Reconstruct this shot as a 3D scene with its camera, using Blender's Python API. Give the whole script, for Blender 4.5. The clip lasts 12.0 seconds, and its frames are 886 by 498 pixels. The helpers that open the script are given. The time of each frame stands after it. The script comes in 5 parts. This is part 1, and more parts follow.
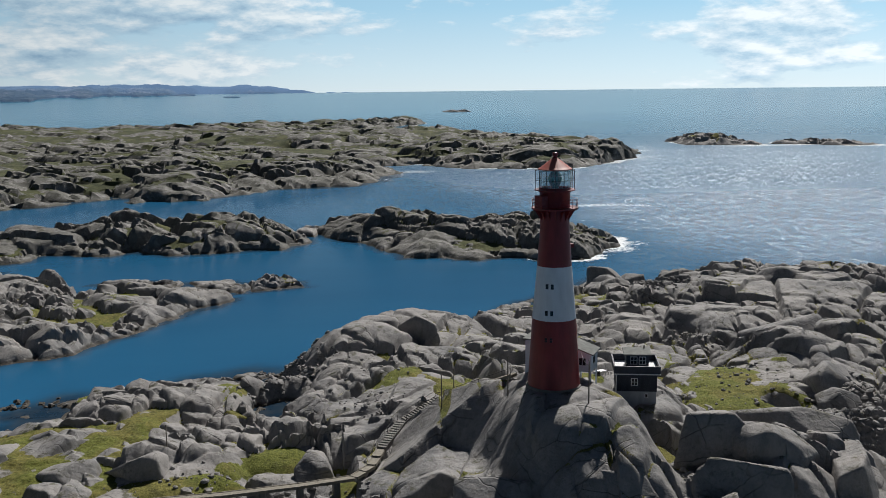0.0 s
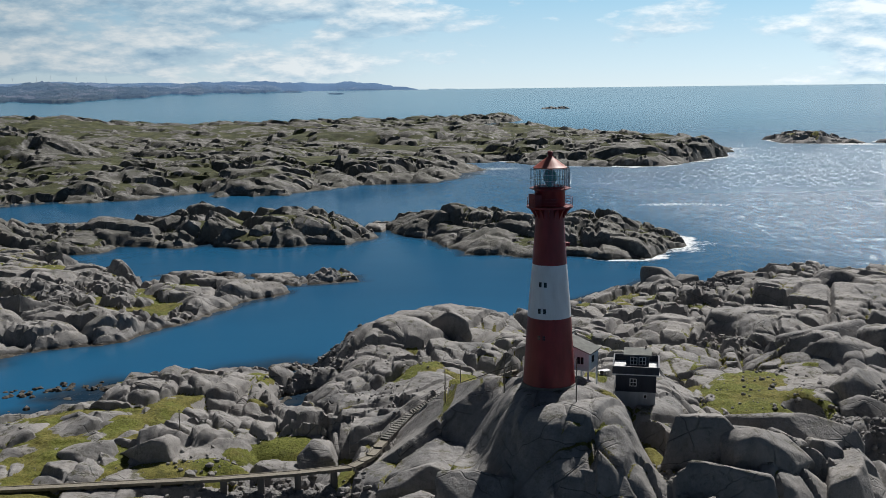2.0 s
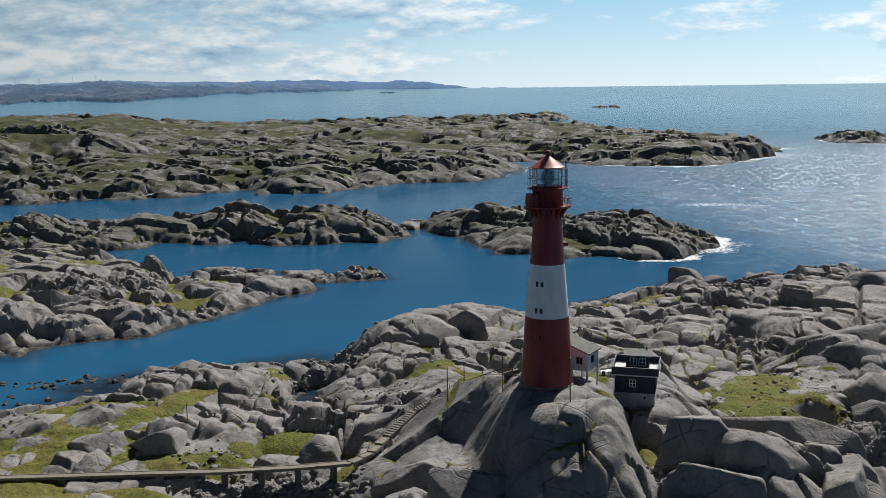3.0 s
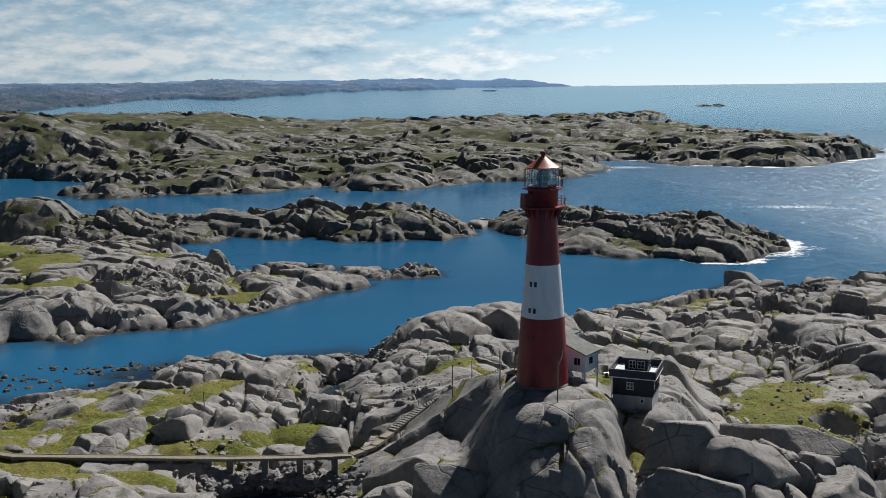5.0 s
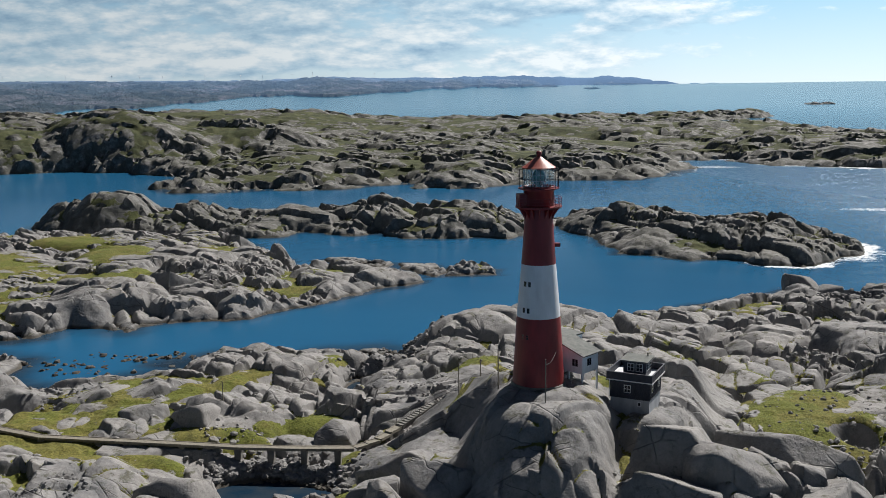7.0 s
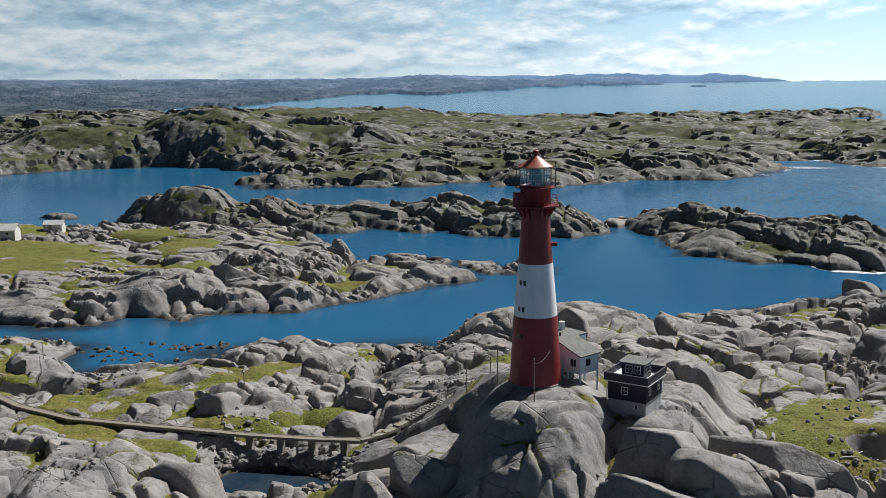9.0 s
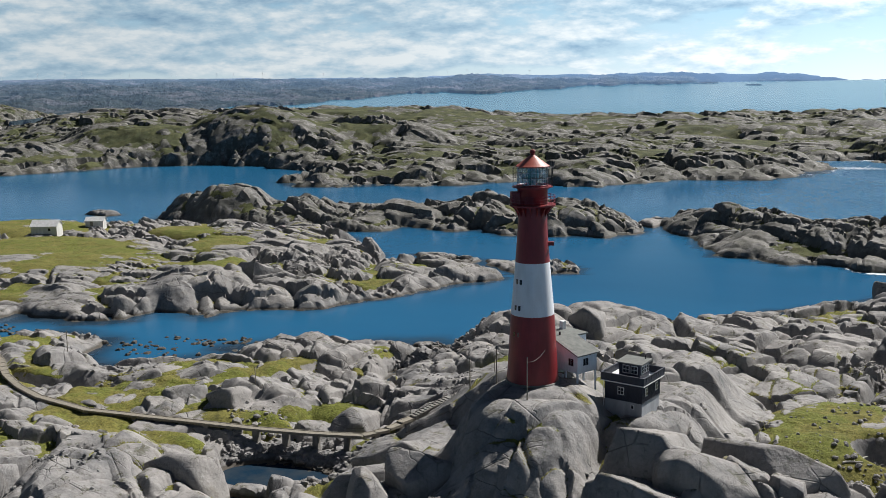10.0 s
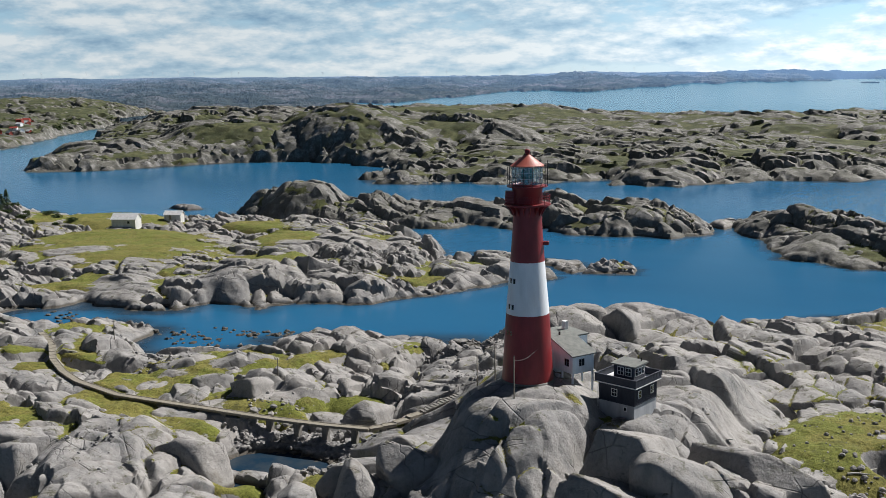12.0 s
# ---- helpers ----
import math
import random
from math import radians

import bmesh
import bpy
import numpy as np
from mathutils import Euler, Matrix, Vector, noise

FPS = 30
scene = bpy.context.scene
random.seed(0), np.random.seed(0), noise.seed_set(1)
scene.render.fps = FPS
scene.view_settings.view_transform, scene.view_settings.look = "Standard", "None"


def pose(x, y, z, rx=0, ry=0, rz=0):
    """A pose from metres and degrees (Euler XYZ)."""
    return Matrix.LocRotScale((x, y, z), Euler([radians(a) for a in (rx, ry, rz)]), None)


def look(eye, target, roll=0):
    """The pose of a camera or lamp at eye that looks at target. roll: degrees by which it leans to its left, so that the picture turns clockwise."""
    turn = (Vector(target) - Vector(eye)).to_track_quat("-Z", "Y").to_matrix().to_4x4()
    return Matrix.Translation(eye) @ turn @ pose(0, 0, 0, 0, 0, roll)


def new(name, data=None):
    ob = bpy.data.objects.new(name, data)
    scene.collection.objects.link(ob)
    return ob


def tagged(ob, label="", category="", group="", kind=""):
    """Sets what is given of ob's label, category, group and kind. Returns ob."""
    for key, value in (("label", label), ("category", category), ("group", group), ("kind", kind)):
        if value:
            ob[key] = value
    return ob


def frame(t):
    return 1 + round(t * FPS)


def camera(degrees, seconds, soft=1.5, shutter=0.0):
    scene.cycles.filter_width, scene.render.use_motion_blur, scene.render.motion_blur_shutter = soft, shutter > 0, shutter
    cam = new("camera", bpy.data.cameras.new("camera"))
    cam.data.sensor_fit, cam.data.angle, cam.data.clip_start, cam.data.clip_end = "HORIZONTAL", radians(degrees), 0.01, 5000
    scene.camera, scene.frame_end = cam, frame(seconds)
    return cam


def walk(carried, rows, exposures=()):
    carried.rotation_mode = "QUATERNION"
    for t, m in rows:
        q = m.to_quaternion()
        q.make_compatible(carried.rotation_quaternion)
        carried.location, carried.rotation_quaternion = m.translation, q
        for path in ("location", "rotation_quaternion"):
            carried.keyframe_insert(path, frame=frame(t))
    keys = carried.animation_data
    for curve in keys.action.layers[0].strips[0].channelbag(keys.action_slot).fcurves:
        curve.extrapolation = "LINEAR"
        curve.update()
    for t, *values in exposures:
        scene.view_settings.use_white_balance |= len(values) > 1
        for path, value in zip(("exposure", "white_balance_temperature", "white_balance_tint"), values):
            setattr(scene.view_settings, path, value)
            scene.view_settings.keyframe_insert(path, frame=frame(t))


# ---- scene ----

cam = camera(48.56, 12.0, soft=0.65)
# seconds, eye x y z, yaw, pitch, roll
PATH = [
    (0.0, -31.89, -126.98, 57.15, -7.53, -9.35, -0.69),
    (0.5, -28.39, -127.97, 57.16, -6.02, -9.39, -0.71),
    (1.0, -24.81, -128.79, 57.20, -4.51, -9.42, -0.73),
    (1.5, -21.20, -129.47, 57.24, -2.99, -9.45, -0.74),
    (2.0, -17.70, -130.00, 57.26, -1.47, -9.47, -0.74),
    (2.5, -14.05, -130.40, 57.28, 0.06, -9.49, -0.75),
    (3.0, -10.46, -130.78, 57.31, 1.58, -9.51, -0.75),
    (5.0, 4.12, -131.28, 57.42, 7.68, -9.53, -0.79),
    (5.5, 7.75, -131.08, 57.47, 9.21, -9.55, -0.79),
    (6.0, 11.39, -130.76, 57.50, 10.73, -9.57, -0.80),
    (6.5, 14.93, -130.42, 57.55, 12.25, -9.59, -0.81),
    (7.0, 18.46, -129.91, 57.58, 13.73, -9.60, -0.82),
    (9.0, 32.52, -127.12, 57.55, 19.81, -9.64, -0.84),
    (9.5, 36.15, -126.34, 57.54, 21.34, -9.65, -0.86),
    (10.0, 39.80, -125.51, 57.55, 22.88, -9.65, -0.89),
    (10.5, 43.34, -124.43, 57.57, 24.41, -9.65, -0.91),
    (11.0, 46.87, -123.34, 57.60, 25.94, -9.66, -0.92),
    (11.5, 50.36, -122.10, 57.60, 27.46, -9.67, -0.94),
    (12.0, 53.64, -120.53, 57.58, 28.98, -9.68, -0.95),
]
walk(cam, [(t, pose(x, y, z, 90 + pitch, 0, yaw) @ pose(0, 0, 0, 0, 0, roll)) for t, x, y, z, yaw, pitch, roll in PATH],
     [(0.0, -0.16), (3.0, -0.08), (6.0, 0.06), (9.0, 0.24), (12.0, 0.38)])

# ---- light ----
SUN_AZ, SUN_EL = 27.0, 45.0      # degrees clockwise from +y, and above the horizon
world = bpy.data.worlds.new("world")
scene.world = world
world.use_nodes = True
wn = world.node_tree.nodes
sky = wn.new("ShaderNodeTexSky")
sky.sky_type, sky.sun_disc = 'NISHITA', False
sky.sun_elevation, sky.sun_rotation = radians(SUN_EL), radians(SUN_AZ)
sky.air_density, sky.dust_density, sky.ozone_density = 1.0, 0.6, 1.5
world.node_tree.links.new(sky.outputs[0], wn["Background"].inputs[0])
wn["Background"].inputs[1].default_value = 0.021
sun = new("sun", bpy.data.lights.new("sun", 'SUN'))
sun.data.energy, sun.data.angle, sun.data.color = 5.8, radians(0.6), (1.0, 0.965, 0.92)
az, el = radians(SUN_AZ), radians(SUN_EL)
TO_SUN = Vector((math.sin(az) * math.cos(el), math.cos(az) * math.cos(el), math.sin(el)))
sun.matrix_world = look(TO_SUN * 400, (0, 0, 0))


# ---- materials ----
class Nodes:
    """Short hand for building a node material."""

    def __init__(self, name):
        self.mat = bpy.data.materials.new(name)
        self.mat.use_nodes = True
        self.tree = self.mat.node_tree
        self.bsdf = self.tree.nodes["Principled BSDF"]
        self.out = self.tree.nodes["Material Output"]

    def add(self, kind, **inputs):
        node = self.tree.nodes.new("ShaderNode" + kind)
        for key, value in inputs.items():
            self.put(node, key, value)
        return node

    def put(self, node, key, value):
        sock = node.inputs[int(key[1:])] if key[0] == "i" and key[1:].isdigit() else node.inputs[key.replace("_", " ")]
        if isinstance(value, bpy.types.NodeSocket):
            self.tree.links.new(value, sock)
        else:
            sock.default_value = value

    def where(self, scale=(1, 1, 1), turn=0.0):
        geo = self.add("NewGeometry")
        m = self.add("Mapping", Vector=geo.outputs["Position"])
        m.inputs["Scale"].default_value, m.inputs["Rotation"].default_value = scale, (0, 0, turn)
        return m.outputs[0]

    def local(self, scale=(1, 1, 1)):
        tc = self.add("TexCoord")
        m = self.add("Mapping", Vector=tc.outputs["Object"])
        m.inputs["Scale"].default_value = scale
        return m.outputs[0]

    def noise(self, vec, scale, detail=4.0, rough=0.55):
        return self.add("TexNoise", Vector=vec, Scale=scale, Detail=detail, Roughness=rough).outputs["Fac"]

    def ramp(self, fac, *stops):
        node = self.add("ValToRGB", Fac=fac)
        els = node.color_ramp.elements
        while len(els) < len(stops):
            els.new(0.5)
        for e, (at, col) in zip(els, stops):
            e.position = at
            e.color = (*col, 1) if isinstance(col, tuple) else (col, col, col, 1)
        return node.outputs[0]

    def mix(self, fac, a, b, mode='MIX'):
        node = self.add("Mix")
        node.data_type, node.blend_type = 'RGBA', mode
        for sock, v in ((node.inputs[0], fac), (node.inputs[6], a), (node.inputs[7], b)):
            if isinstance(v, bpy.types.NodeSocket):
                self.tree.links.new(v, sock)
            else:
                sock.default_value = (*v, 1) if isinstance(v, tuple) else v
        return node.outputs[2]

    def maths(self, op, a, b=0.0, clamp=False):
        node = self.add("Math", i0=a, i1=b)
        node.operation, node.use_clamp = op, clamp
        return node.outputs[0]

    def bump(self, height, strength, distance, normal=None):
        node = self.add("Bump", Height=height, Strength=strength, Distance=distance)
        if normal is not None:
            self.put(node, "Normal", normal)
        return node.outputs[0]

    def set(self, **inputs):
        for key, value in inputs.items():
            if isinstance(value, tuple) and len(value) == 3:
                value = (*value, 1)
            self.put(self.bsdf, key, value)
        return self.mat


def painted(name, colour, rough=0.5, grime=0.25, scale=1.5, metal=0.0, streak=True):
    """Weathered paint: faint mottling, dirt and vertical streaks."""
    n = Nodes(name)
    p = n.where((1, 1, 0.25 if streak else 1))
    a = n.noise(p, scale, 6.0, 0.65)
    b = n.noise(n.where(), scale * 9, 3.0)
    dark = tuple(c * (1 - grime) * 0.85 for c in colour)
    col = n.mix(n.ramp(a, (0.35, 0.0), (0.7, 1.0)), dark, colour)
    col = n.mix(n.maths('MULTIPLY', b, 0.25), col, tuple(min(1, c * 1.12) for c in colour))
    return n.set(Base_Color=col, Roughness=n.ramp(a, (0.3, rough + 0.12), (0.7, rough - 0.08)), Metallic=metal,
                 Normal=n.bump(b, 0.15, 0.02))


def rock_nodes(n, grassy=True):
    """Grey coastal granite: pale worn backs, lichen, joints, and a dark wet band at the waterline."""
    p = n.where()
    big = n.noise(p, 0.045, 5.0, 0.6)
    mid = n.noise(p, 0.35, 6.0, 0.65)
    fine = n.noise(p, 3.2, 6.0, 0.7)
    grain = n.noise(p, 16.0, 3.0, 0.7)
    col = n.ramp(mid, (0.25, (0.105, 0.097, 0.092)), (0.46, (0.235, 0.215, 0.198)), (0.70, (0.37, 0.34, 0.312)))
    col = n.mix(n.ramp(big, (0.44, 0.0), (0.60, 0.6)), col, (0.36, 0.315, 0.27))
    stain = n.noise(n.where((1, 1, 0.6)), 0.11, 6.0, 0.68)
    col = n.mix(n.ramp(stain, (0.50, 0.0), (0.62, 0.65)), col, (0.095, 0.095, 0.095))
    col = n.mix(n.ramp(fine, (0.44, 0.0), (0.62, 0.3)), col, (0.07, 0.07, 0.07))
    spots = n.noise(n.where((1, 1, 0.5)), 1.5, 8.0, 0.78)
    col = n.mix(n.ramp(spots, (0.30, 0.8), (0.44, 0.0)), col, (0.36, 0.345, 0.33))
    col = n.mix(n.ramp(spots, (0.54, 0.0), (0.68, 0.5)), col, (0.06, 0.06, 0.056))
    col = n.mix(n.maths('MULTIPLY', grain, 0.4), col, (0.33, 0.315, 0.30))
    lichen = n.ramp(n.noise(p, 0.8, 7.0, 0.72), (0.56, 0.0), (0.68, 0.7))
    col = n.mix(lichen, col, (0.115, 0.115, 0.10))
    pale = n.noise(n.where((1, 1, 0.5), 0.6), 0.22, 9.0, 0.62)
    col = n.mix(n.ramp(pale, (0.42, 0.0), (0.60, 0.55)), col, (0.40, 0.365, 0.325))
    rust = n.noise(n.where((1, 1, 0.35)), 0.5, 8.0, 0.7)
    col = n.mix(n.ramp(rust, (0.55, 0.0), (0.68, 0.45)), col, (0.16, 0.125, 0.085))
    flatness = n.add("SeparateXYZ", Vector=n.add("NewGeometry").outputs["Normal"]).outputs[2]
    mossy = n.maths('MULTIPLY', n.ramp(n.noise(p, 0.42, 10.0, 0.74), (0.54, 0.0), (0.61, 0.85)), n.ramp(flatness, (0.72, 0.0), (0.9, 1.0)))
    col = n.mix(mossy, col, n.ramp(fine, (0.35, (0.045, 0.045, 0.024)), (0.65, (0.11, 0.10, 0.05))))
    # joints: two stretched cell patterns
    j1 = n.add("TexVoronoi", Vector=n.where((0.055, 0.14, 0.09), 0.5), Scale=1.0)
    j1.feature = 'DISTANCE_TO_EDGE'
    wob = n.add("MixRGB", i0=0.12, i1=n.where((0.075, 0.19, 0.12), 0.9), i2=n.add("TexNoise", Vector=p, Scale=0.5).outputs["Color"])
    j2 = n.add("TexVoronoi", Vector=wob.outputs[0], Scale=1.0)
    j2.feature = 'DISTANCE_TO_EDGE'
    c1 = n.ramp(j1.outputs["Distance"], (0.0, 0.0), (0.009, 1.0))
    c2 = n.ramp(j2.outputs["Distance"], (0.0, 0.0), (0.008, 1.0))
    joints = n.maths('MULTIPLY', c1, c2)
    joints = n.maths('MAXIMUM', joints, n.ramp(n.noise(p, 0.12, 4.0, 0.6), (0.46, 1.0), (0.56, 0.0)))
    col = n.mix(joints, n.mix(0.5, col, (0.035, 0.036, 0.03)), col)
    col = n.mix(1.0, col, (0.77, 0.81, 0.87), 'MULTIPLY')
    # wet and weedy at the waterline
    sep = n.add("SeparateXYZ", Vector=p)
    lev = n.maths('ADD', sep.outputs[2], n.maths('MULTIPLY', mid, -0.8))
    wet = n.ramp(n.maths('MULTIPLY', lev, 0.5), (0.0, 1.0), (0.22, 0.0))
    kelp = n.ramp(n.maths('MULTIPLY', lev, 1.0), (-0.0, 1.0), (0.10, 0.0))
    col = n.mix(n.maths('MULTIPLY', wet, 0.85), col, (0.045, 0.042, 0.036))
    col = n.mix(n.maths('MULTIPLY', kelp, 0.15), col, (0.10, 0.065, 0.025))
    h = n.maths('ADD', n.maths('MULTIPLY', fine, 0.3), n.maths('MULTIPLY', joints, 0.7))
    nor = n.bump(n.noise(p, 0.9, 9.0, 0.62), 0.7, 0.35)
    nor = n.bump(h, 0.7, 0.3, nor)
    nor = n.bump(grain, 0.2, 0.04, nor)
    return p, col, nor, fine, mid


def ground_material():
    n = Nodes("granite_and_turf")
    p, col, nor, fine, mid = rock_nodes(n)
    attr = n.add("Attribute")
    attr.attribute_name = "turf"
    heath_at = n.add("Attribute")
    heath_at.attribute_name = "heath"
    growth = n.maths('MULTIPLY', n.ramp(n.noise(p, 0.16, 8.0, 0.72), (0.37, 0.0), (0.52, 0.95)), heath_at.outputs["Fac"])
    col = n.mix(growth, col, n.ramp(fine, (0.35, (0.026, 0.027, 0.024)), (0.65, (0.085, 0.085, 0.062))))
    g = n.maths('ADD', attr.outputs["Fac"], n.maths('MULTIPLY', n.maths('SUBTRACT', fine, 0.5), 0.9))
    g = n.ramp(g, (0.42, 0.0), (0.56, 1.0))
    tuft = n.noise(p, 2.2, 6.0, 0.7)
    patch = n.noise(p, 0.14, 5.0, 0.6)
    turf = n.ramp(tuft, (0.3, (0.042, 0.050, 0.010)), (0.52, (0.125, 0.138, 0.024)), (0.78, (0.215, 0.220, 0.055)))
    dry = n.ramp(tuft, (0.3, (0.08, 0.072, 0.018)), (0.7, (0.24, 0.21, 0.060)))
    turf = n.mix(n.ramp(patch, (0.44, 0.0), (0.56, 0.75)), turf, dry)
    turf = n.mix(n.ramp(n.noise(p, 0.45, 8.0, 0.72), (0.52, 0.0), (0.66, 0.6)), turf, (0.045, 0.050, 0.014))
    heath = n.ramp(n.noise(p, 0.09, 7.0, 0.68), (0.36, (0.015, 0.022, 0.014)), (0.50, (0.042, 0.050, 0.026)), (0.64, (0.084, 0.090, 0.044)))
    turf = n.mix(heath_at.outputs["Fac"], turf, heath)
    col = n.mix(g, col, turf)
    rough = n.mix(g, (0.78, 0.78, 0.78), (0.95, 0.95, 0.95))
    tb = n.bump(tuft, 0.8, 0.4)
    nor2 = n.mix(g, nor, tb)
    n.set(Base_Color=col, Normal=nor2, Specular_IOR_Level=0.25)
    n.put(n.bsdf, "Roughness", rough)
    return n.mat


def rock_material(name):
    n = Nodes(name)
    p, col, nor, fine, mid = rock_nodes(n)
    return n.set(Base_Color=col, Normal=nor, Roughness=0.8, Specular_IOR_Level=0.25)


def sea_material():
    n = Nodes("sea_water")
    p = n.where()
    open_ = n.add("Attribute")
    open_.attribute_name = "swell"
    shoal = n.add("Attribute")
    shoal.attribute_name = "shoal"
    foam = n.add("Attribute")
    foam.attribute_name = "foam"
    drift = n.noise(n.where((0.004, 0.012, 1), 0.5), 1.0, 5.0)
    deep = n.mix(drift, (0.007, 0.062, 0.142), (0.020, 0.122, 0.240))
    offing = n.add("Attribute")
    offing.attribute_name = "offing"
    # far out, the blue sky's reflection is put into the base colour
    far_sky_tint = n.mix(n.noise(n.where((0.002, 0.011, 1), 0.2), 1.0, 2.0), (0.014, 0.105, 0.195), (0.034, 0.168, 0.275))
    deep = n.mix(offing.outputs["Fac"], deep, far_sky_tint)
    bed = n.ramp(n.noise(p, 0.25, 5.0, 0.65), (0.35, (0.005, 0.011, 0.020)), (0.65, (0.030, 0.030, 0.028)))
    col = n.mix(n.maths('MULTIPLY', shoal.outputs["Fac"], 0.85), deep, bed)
    fz = n.noise(p, 0.6, 7.0, 0.7)
    f = n.maths('ADD', n.maths('MULTIPLY', foam.outputs["Fac"], 0.78), n.maths('MULTIPLY', n.maths('SUBTRACT', fz, 0.5), 1.8))
    f = n.ramp(f, (0.48, 0.0), (0.72, 1.0))
    col = n.mix(f, col, (0.75, 0.78, 0.80))
    amp = n.maths('ADD', n.maths('MULTIPLY', open_.outputs["Fac"], 2.9), 0.03)
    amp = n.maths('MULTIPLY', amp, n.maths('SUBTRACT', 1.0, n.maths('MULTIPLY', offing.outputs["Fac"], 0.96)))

    def slope(vec, scale, detail):
        tex = n.add("TexNoise", Vector=vec, Scale=scale, Detail=detail, Roughness=0.55)
        sub = n.add("VectorMath", i0=tex.outputs["Color"], i1=(0.5, 0.5, 0.5))
        sub.operation = 'SUBTRACT'
        return sub.outputs[0]

    s1, s2 = slope(n.where((1.0, 0.40, 1), 0.25), 3.6, 2.0), slope(n.where((1.0, 0.5, 1), 0.4), 0.35, 2.0)
    small = n.add("VectorMath", i0=s2, i1=(0.35, 0.35, 0.35))
    small.operation = 'MULTIPLY'
    both = n.add("VectorMath", i0=s1, i1=small.outputs[0])
    both.operation = 'ADD'
    flat = n.add("VectorMath", i0=both.outputs[0], i1=(1, 1, 0))
    flat.operation = 'MULTIPLY'
    tilt = n.add("VectorMath", i0=flat.outputs[0])
    tilt.operation = 'SCALE'
    n.put(tilt, "Scale", amp)
    lifted = n.add("VectorMath", i0=tilt.outputs[0], i1=n.add("NewGeometry").outputs["Normal"])
    lifted.operation = 'ADD'
    unit = n.add("VectorMath", i0=lifted.outputs[0])
    unit.operation = 'NORMALIZE'
    nor = unit.outputs[0]
    rough = n.mix(f, n.maths('ADD', n.maths('MULTIPLY', open_.outputs["Fac"], 0.09), 0.20), (0.9, 0.9, 0.9))
    n.set(Base_Color=col, Normal=nor, IOR=1.333, Specular_Tint=(0.72, 0.90, 1.0))
    gloss = n.maths('ADD', n.maths('MULTIPLY', open_.outputs["Fac"], 0.26), 0.085)
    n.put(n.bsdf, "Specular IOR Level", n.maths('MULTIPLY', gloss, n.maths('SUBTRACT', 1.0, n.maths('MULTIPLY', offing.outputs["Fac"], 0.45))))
    n.put(n.bsdf, "Roughness", rough)
    return n.mat


def sky_material():
    """The lower sky: pale haze over the horizon, blue above, with banks of cloud."""
    n = Nodes("sky_backdrop")
    n.tree.nodes.remove(n.bsdf)
    tc = n.add("TexCoord")
    sep = n.add("SeparateXYZ", Vector=tc.outputs["Object"])
    up = n.maths('MULTIPLY', sep.outputs[2], 1 / 1000.0)          # 0 at the sea's rim
    blue = n.ramp(up, (0.0, (0.72, 0.84, 0.89)), (0.10, (0.64, 0.81, 0.90)), (0.40, (0.40, 0.66, 0.85)), (1.0, (0.22, 0.42, 0.68)))
    back = n.add("VectorMath", i0=tc.outputs["Object"], i1=(0.00002, 0.000204, 0))
    back.operation = 'DOT_PRODUCT'
    blue = n.mix(n.ramp(back.outputs["Value"], (-0.0, 1.0), (0.55, 0.0)), blue, n.ramp(up, (0.0, (0.34, 0.48, 0.60)), (0.5, (0.16, 0.31, 0.52))))
    deg = n.maths('MULTIPLY', n.maths('ARCTAN2', n.maths('MULTIPLY', sep.outputs[0], -1.0), sep.outputs[1]), 57.3)
    ele = n.maths('MULTIPLY', sep.outputs[2], 57.3 / 4880)

    def puffs(lift, wide, tall, detail):
        v = n.add("CombineXYZ", X=n.maths('MULTIPLY', deg, wide), Y=n.maths('MULTIPLY', n.maths('ADD', ele, lift), tall), Z=2.7)
        return n.noise(v.outputs[0], 1.0, detail, 0.58)

    def window(value, lo, mid, hi, end):
        return n.maths('MULTIPLY', n.ramp(n.maths('DIVIDE', n.maths('SUBTRACT', value, lo), mid - lo, True), (0.0, 0.0), (1.0, 1.0)),
                       n.ramp(n.maths('DIVIDE', n.maths('SUBTRACT', end, value), end - hi, True), (0.0, 0.0), (1.0, 1.0)))

    c = puffs(0.0, 0.15, 0.44, 11.0)
    # a long bank over the land in the north-west, a looser heap in the north-east, a few scraps between
    bank = n.maths('MULTIPLY', window(deg, -3.0, 3.0, 75, 90), window(ele, 0.5, 1.5, 5.2, 8.0))
    thick = n.maths('MULTIPLY', window(deg, 12.0, 32.0, 75, 90), window(ele, 0.3, 1.0, 7.0, 9.0))
    heap = n.maths('MULTIPLY', window(deg, -40.0, -29.0, -24.0, -20.0), window(ele, 0.8, 2.0, 4.8, 6.5))
    lift = n.maths('ADD', n.maths('MULTIPLY', bank, 0.19), n.maths('ADD', n.maths('MULTIPLY', thick, 0.06), n.maths('MULTIPLY', heap, 0.13)))
    cover = n.maths('ADD', c, lift)
    cloud = n.ramp(cover, (0.555, 0.0), (0.66, 0.95))
    above = puffs(0.5, 0.15, 0.44, 11.0)
    shade = n.maths('ADD', n.maths('MULTIPLY', n.maths('SUBTRACT', c, above), 1.7), n.maths('ADD', 0.55, n.maths('MULTIPLY', n.maths('SUBTRACT', puffs(0.2, 0.9, 2.4, 6.0), 0.5), 0.5)))
    tone = n.ramp(shade, (0.20, (0.25, 0.42, 0.60)), (0.46, (0.48, 0.66, 0.80)), (0.74, (0.88, 0.95, 0.985)))
    col = n.mix(cloud, blue, tone)
    side = n.ramp(n.maths('DIVIDE', n.maths('ADD', deg, 30.0), 90.0, True), (0.0, 1.22), (0.33, 1.05), (0.62, 0.69), (0.8, 0.60))      # brightest towards the sun
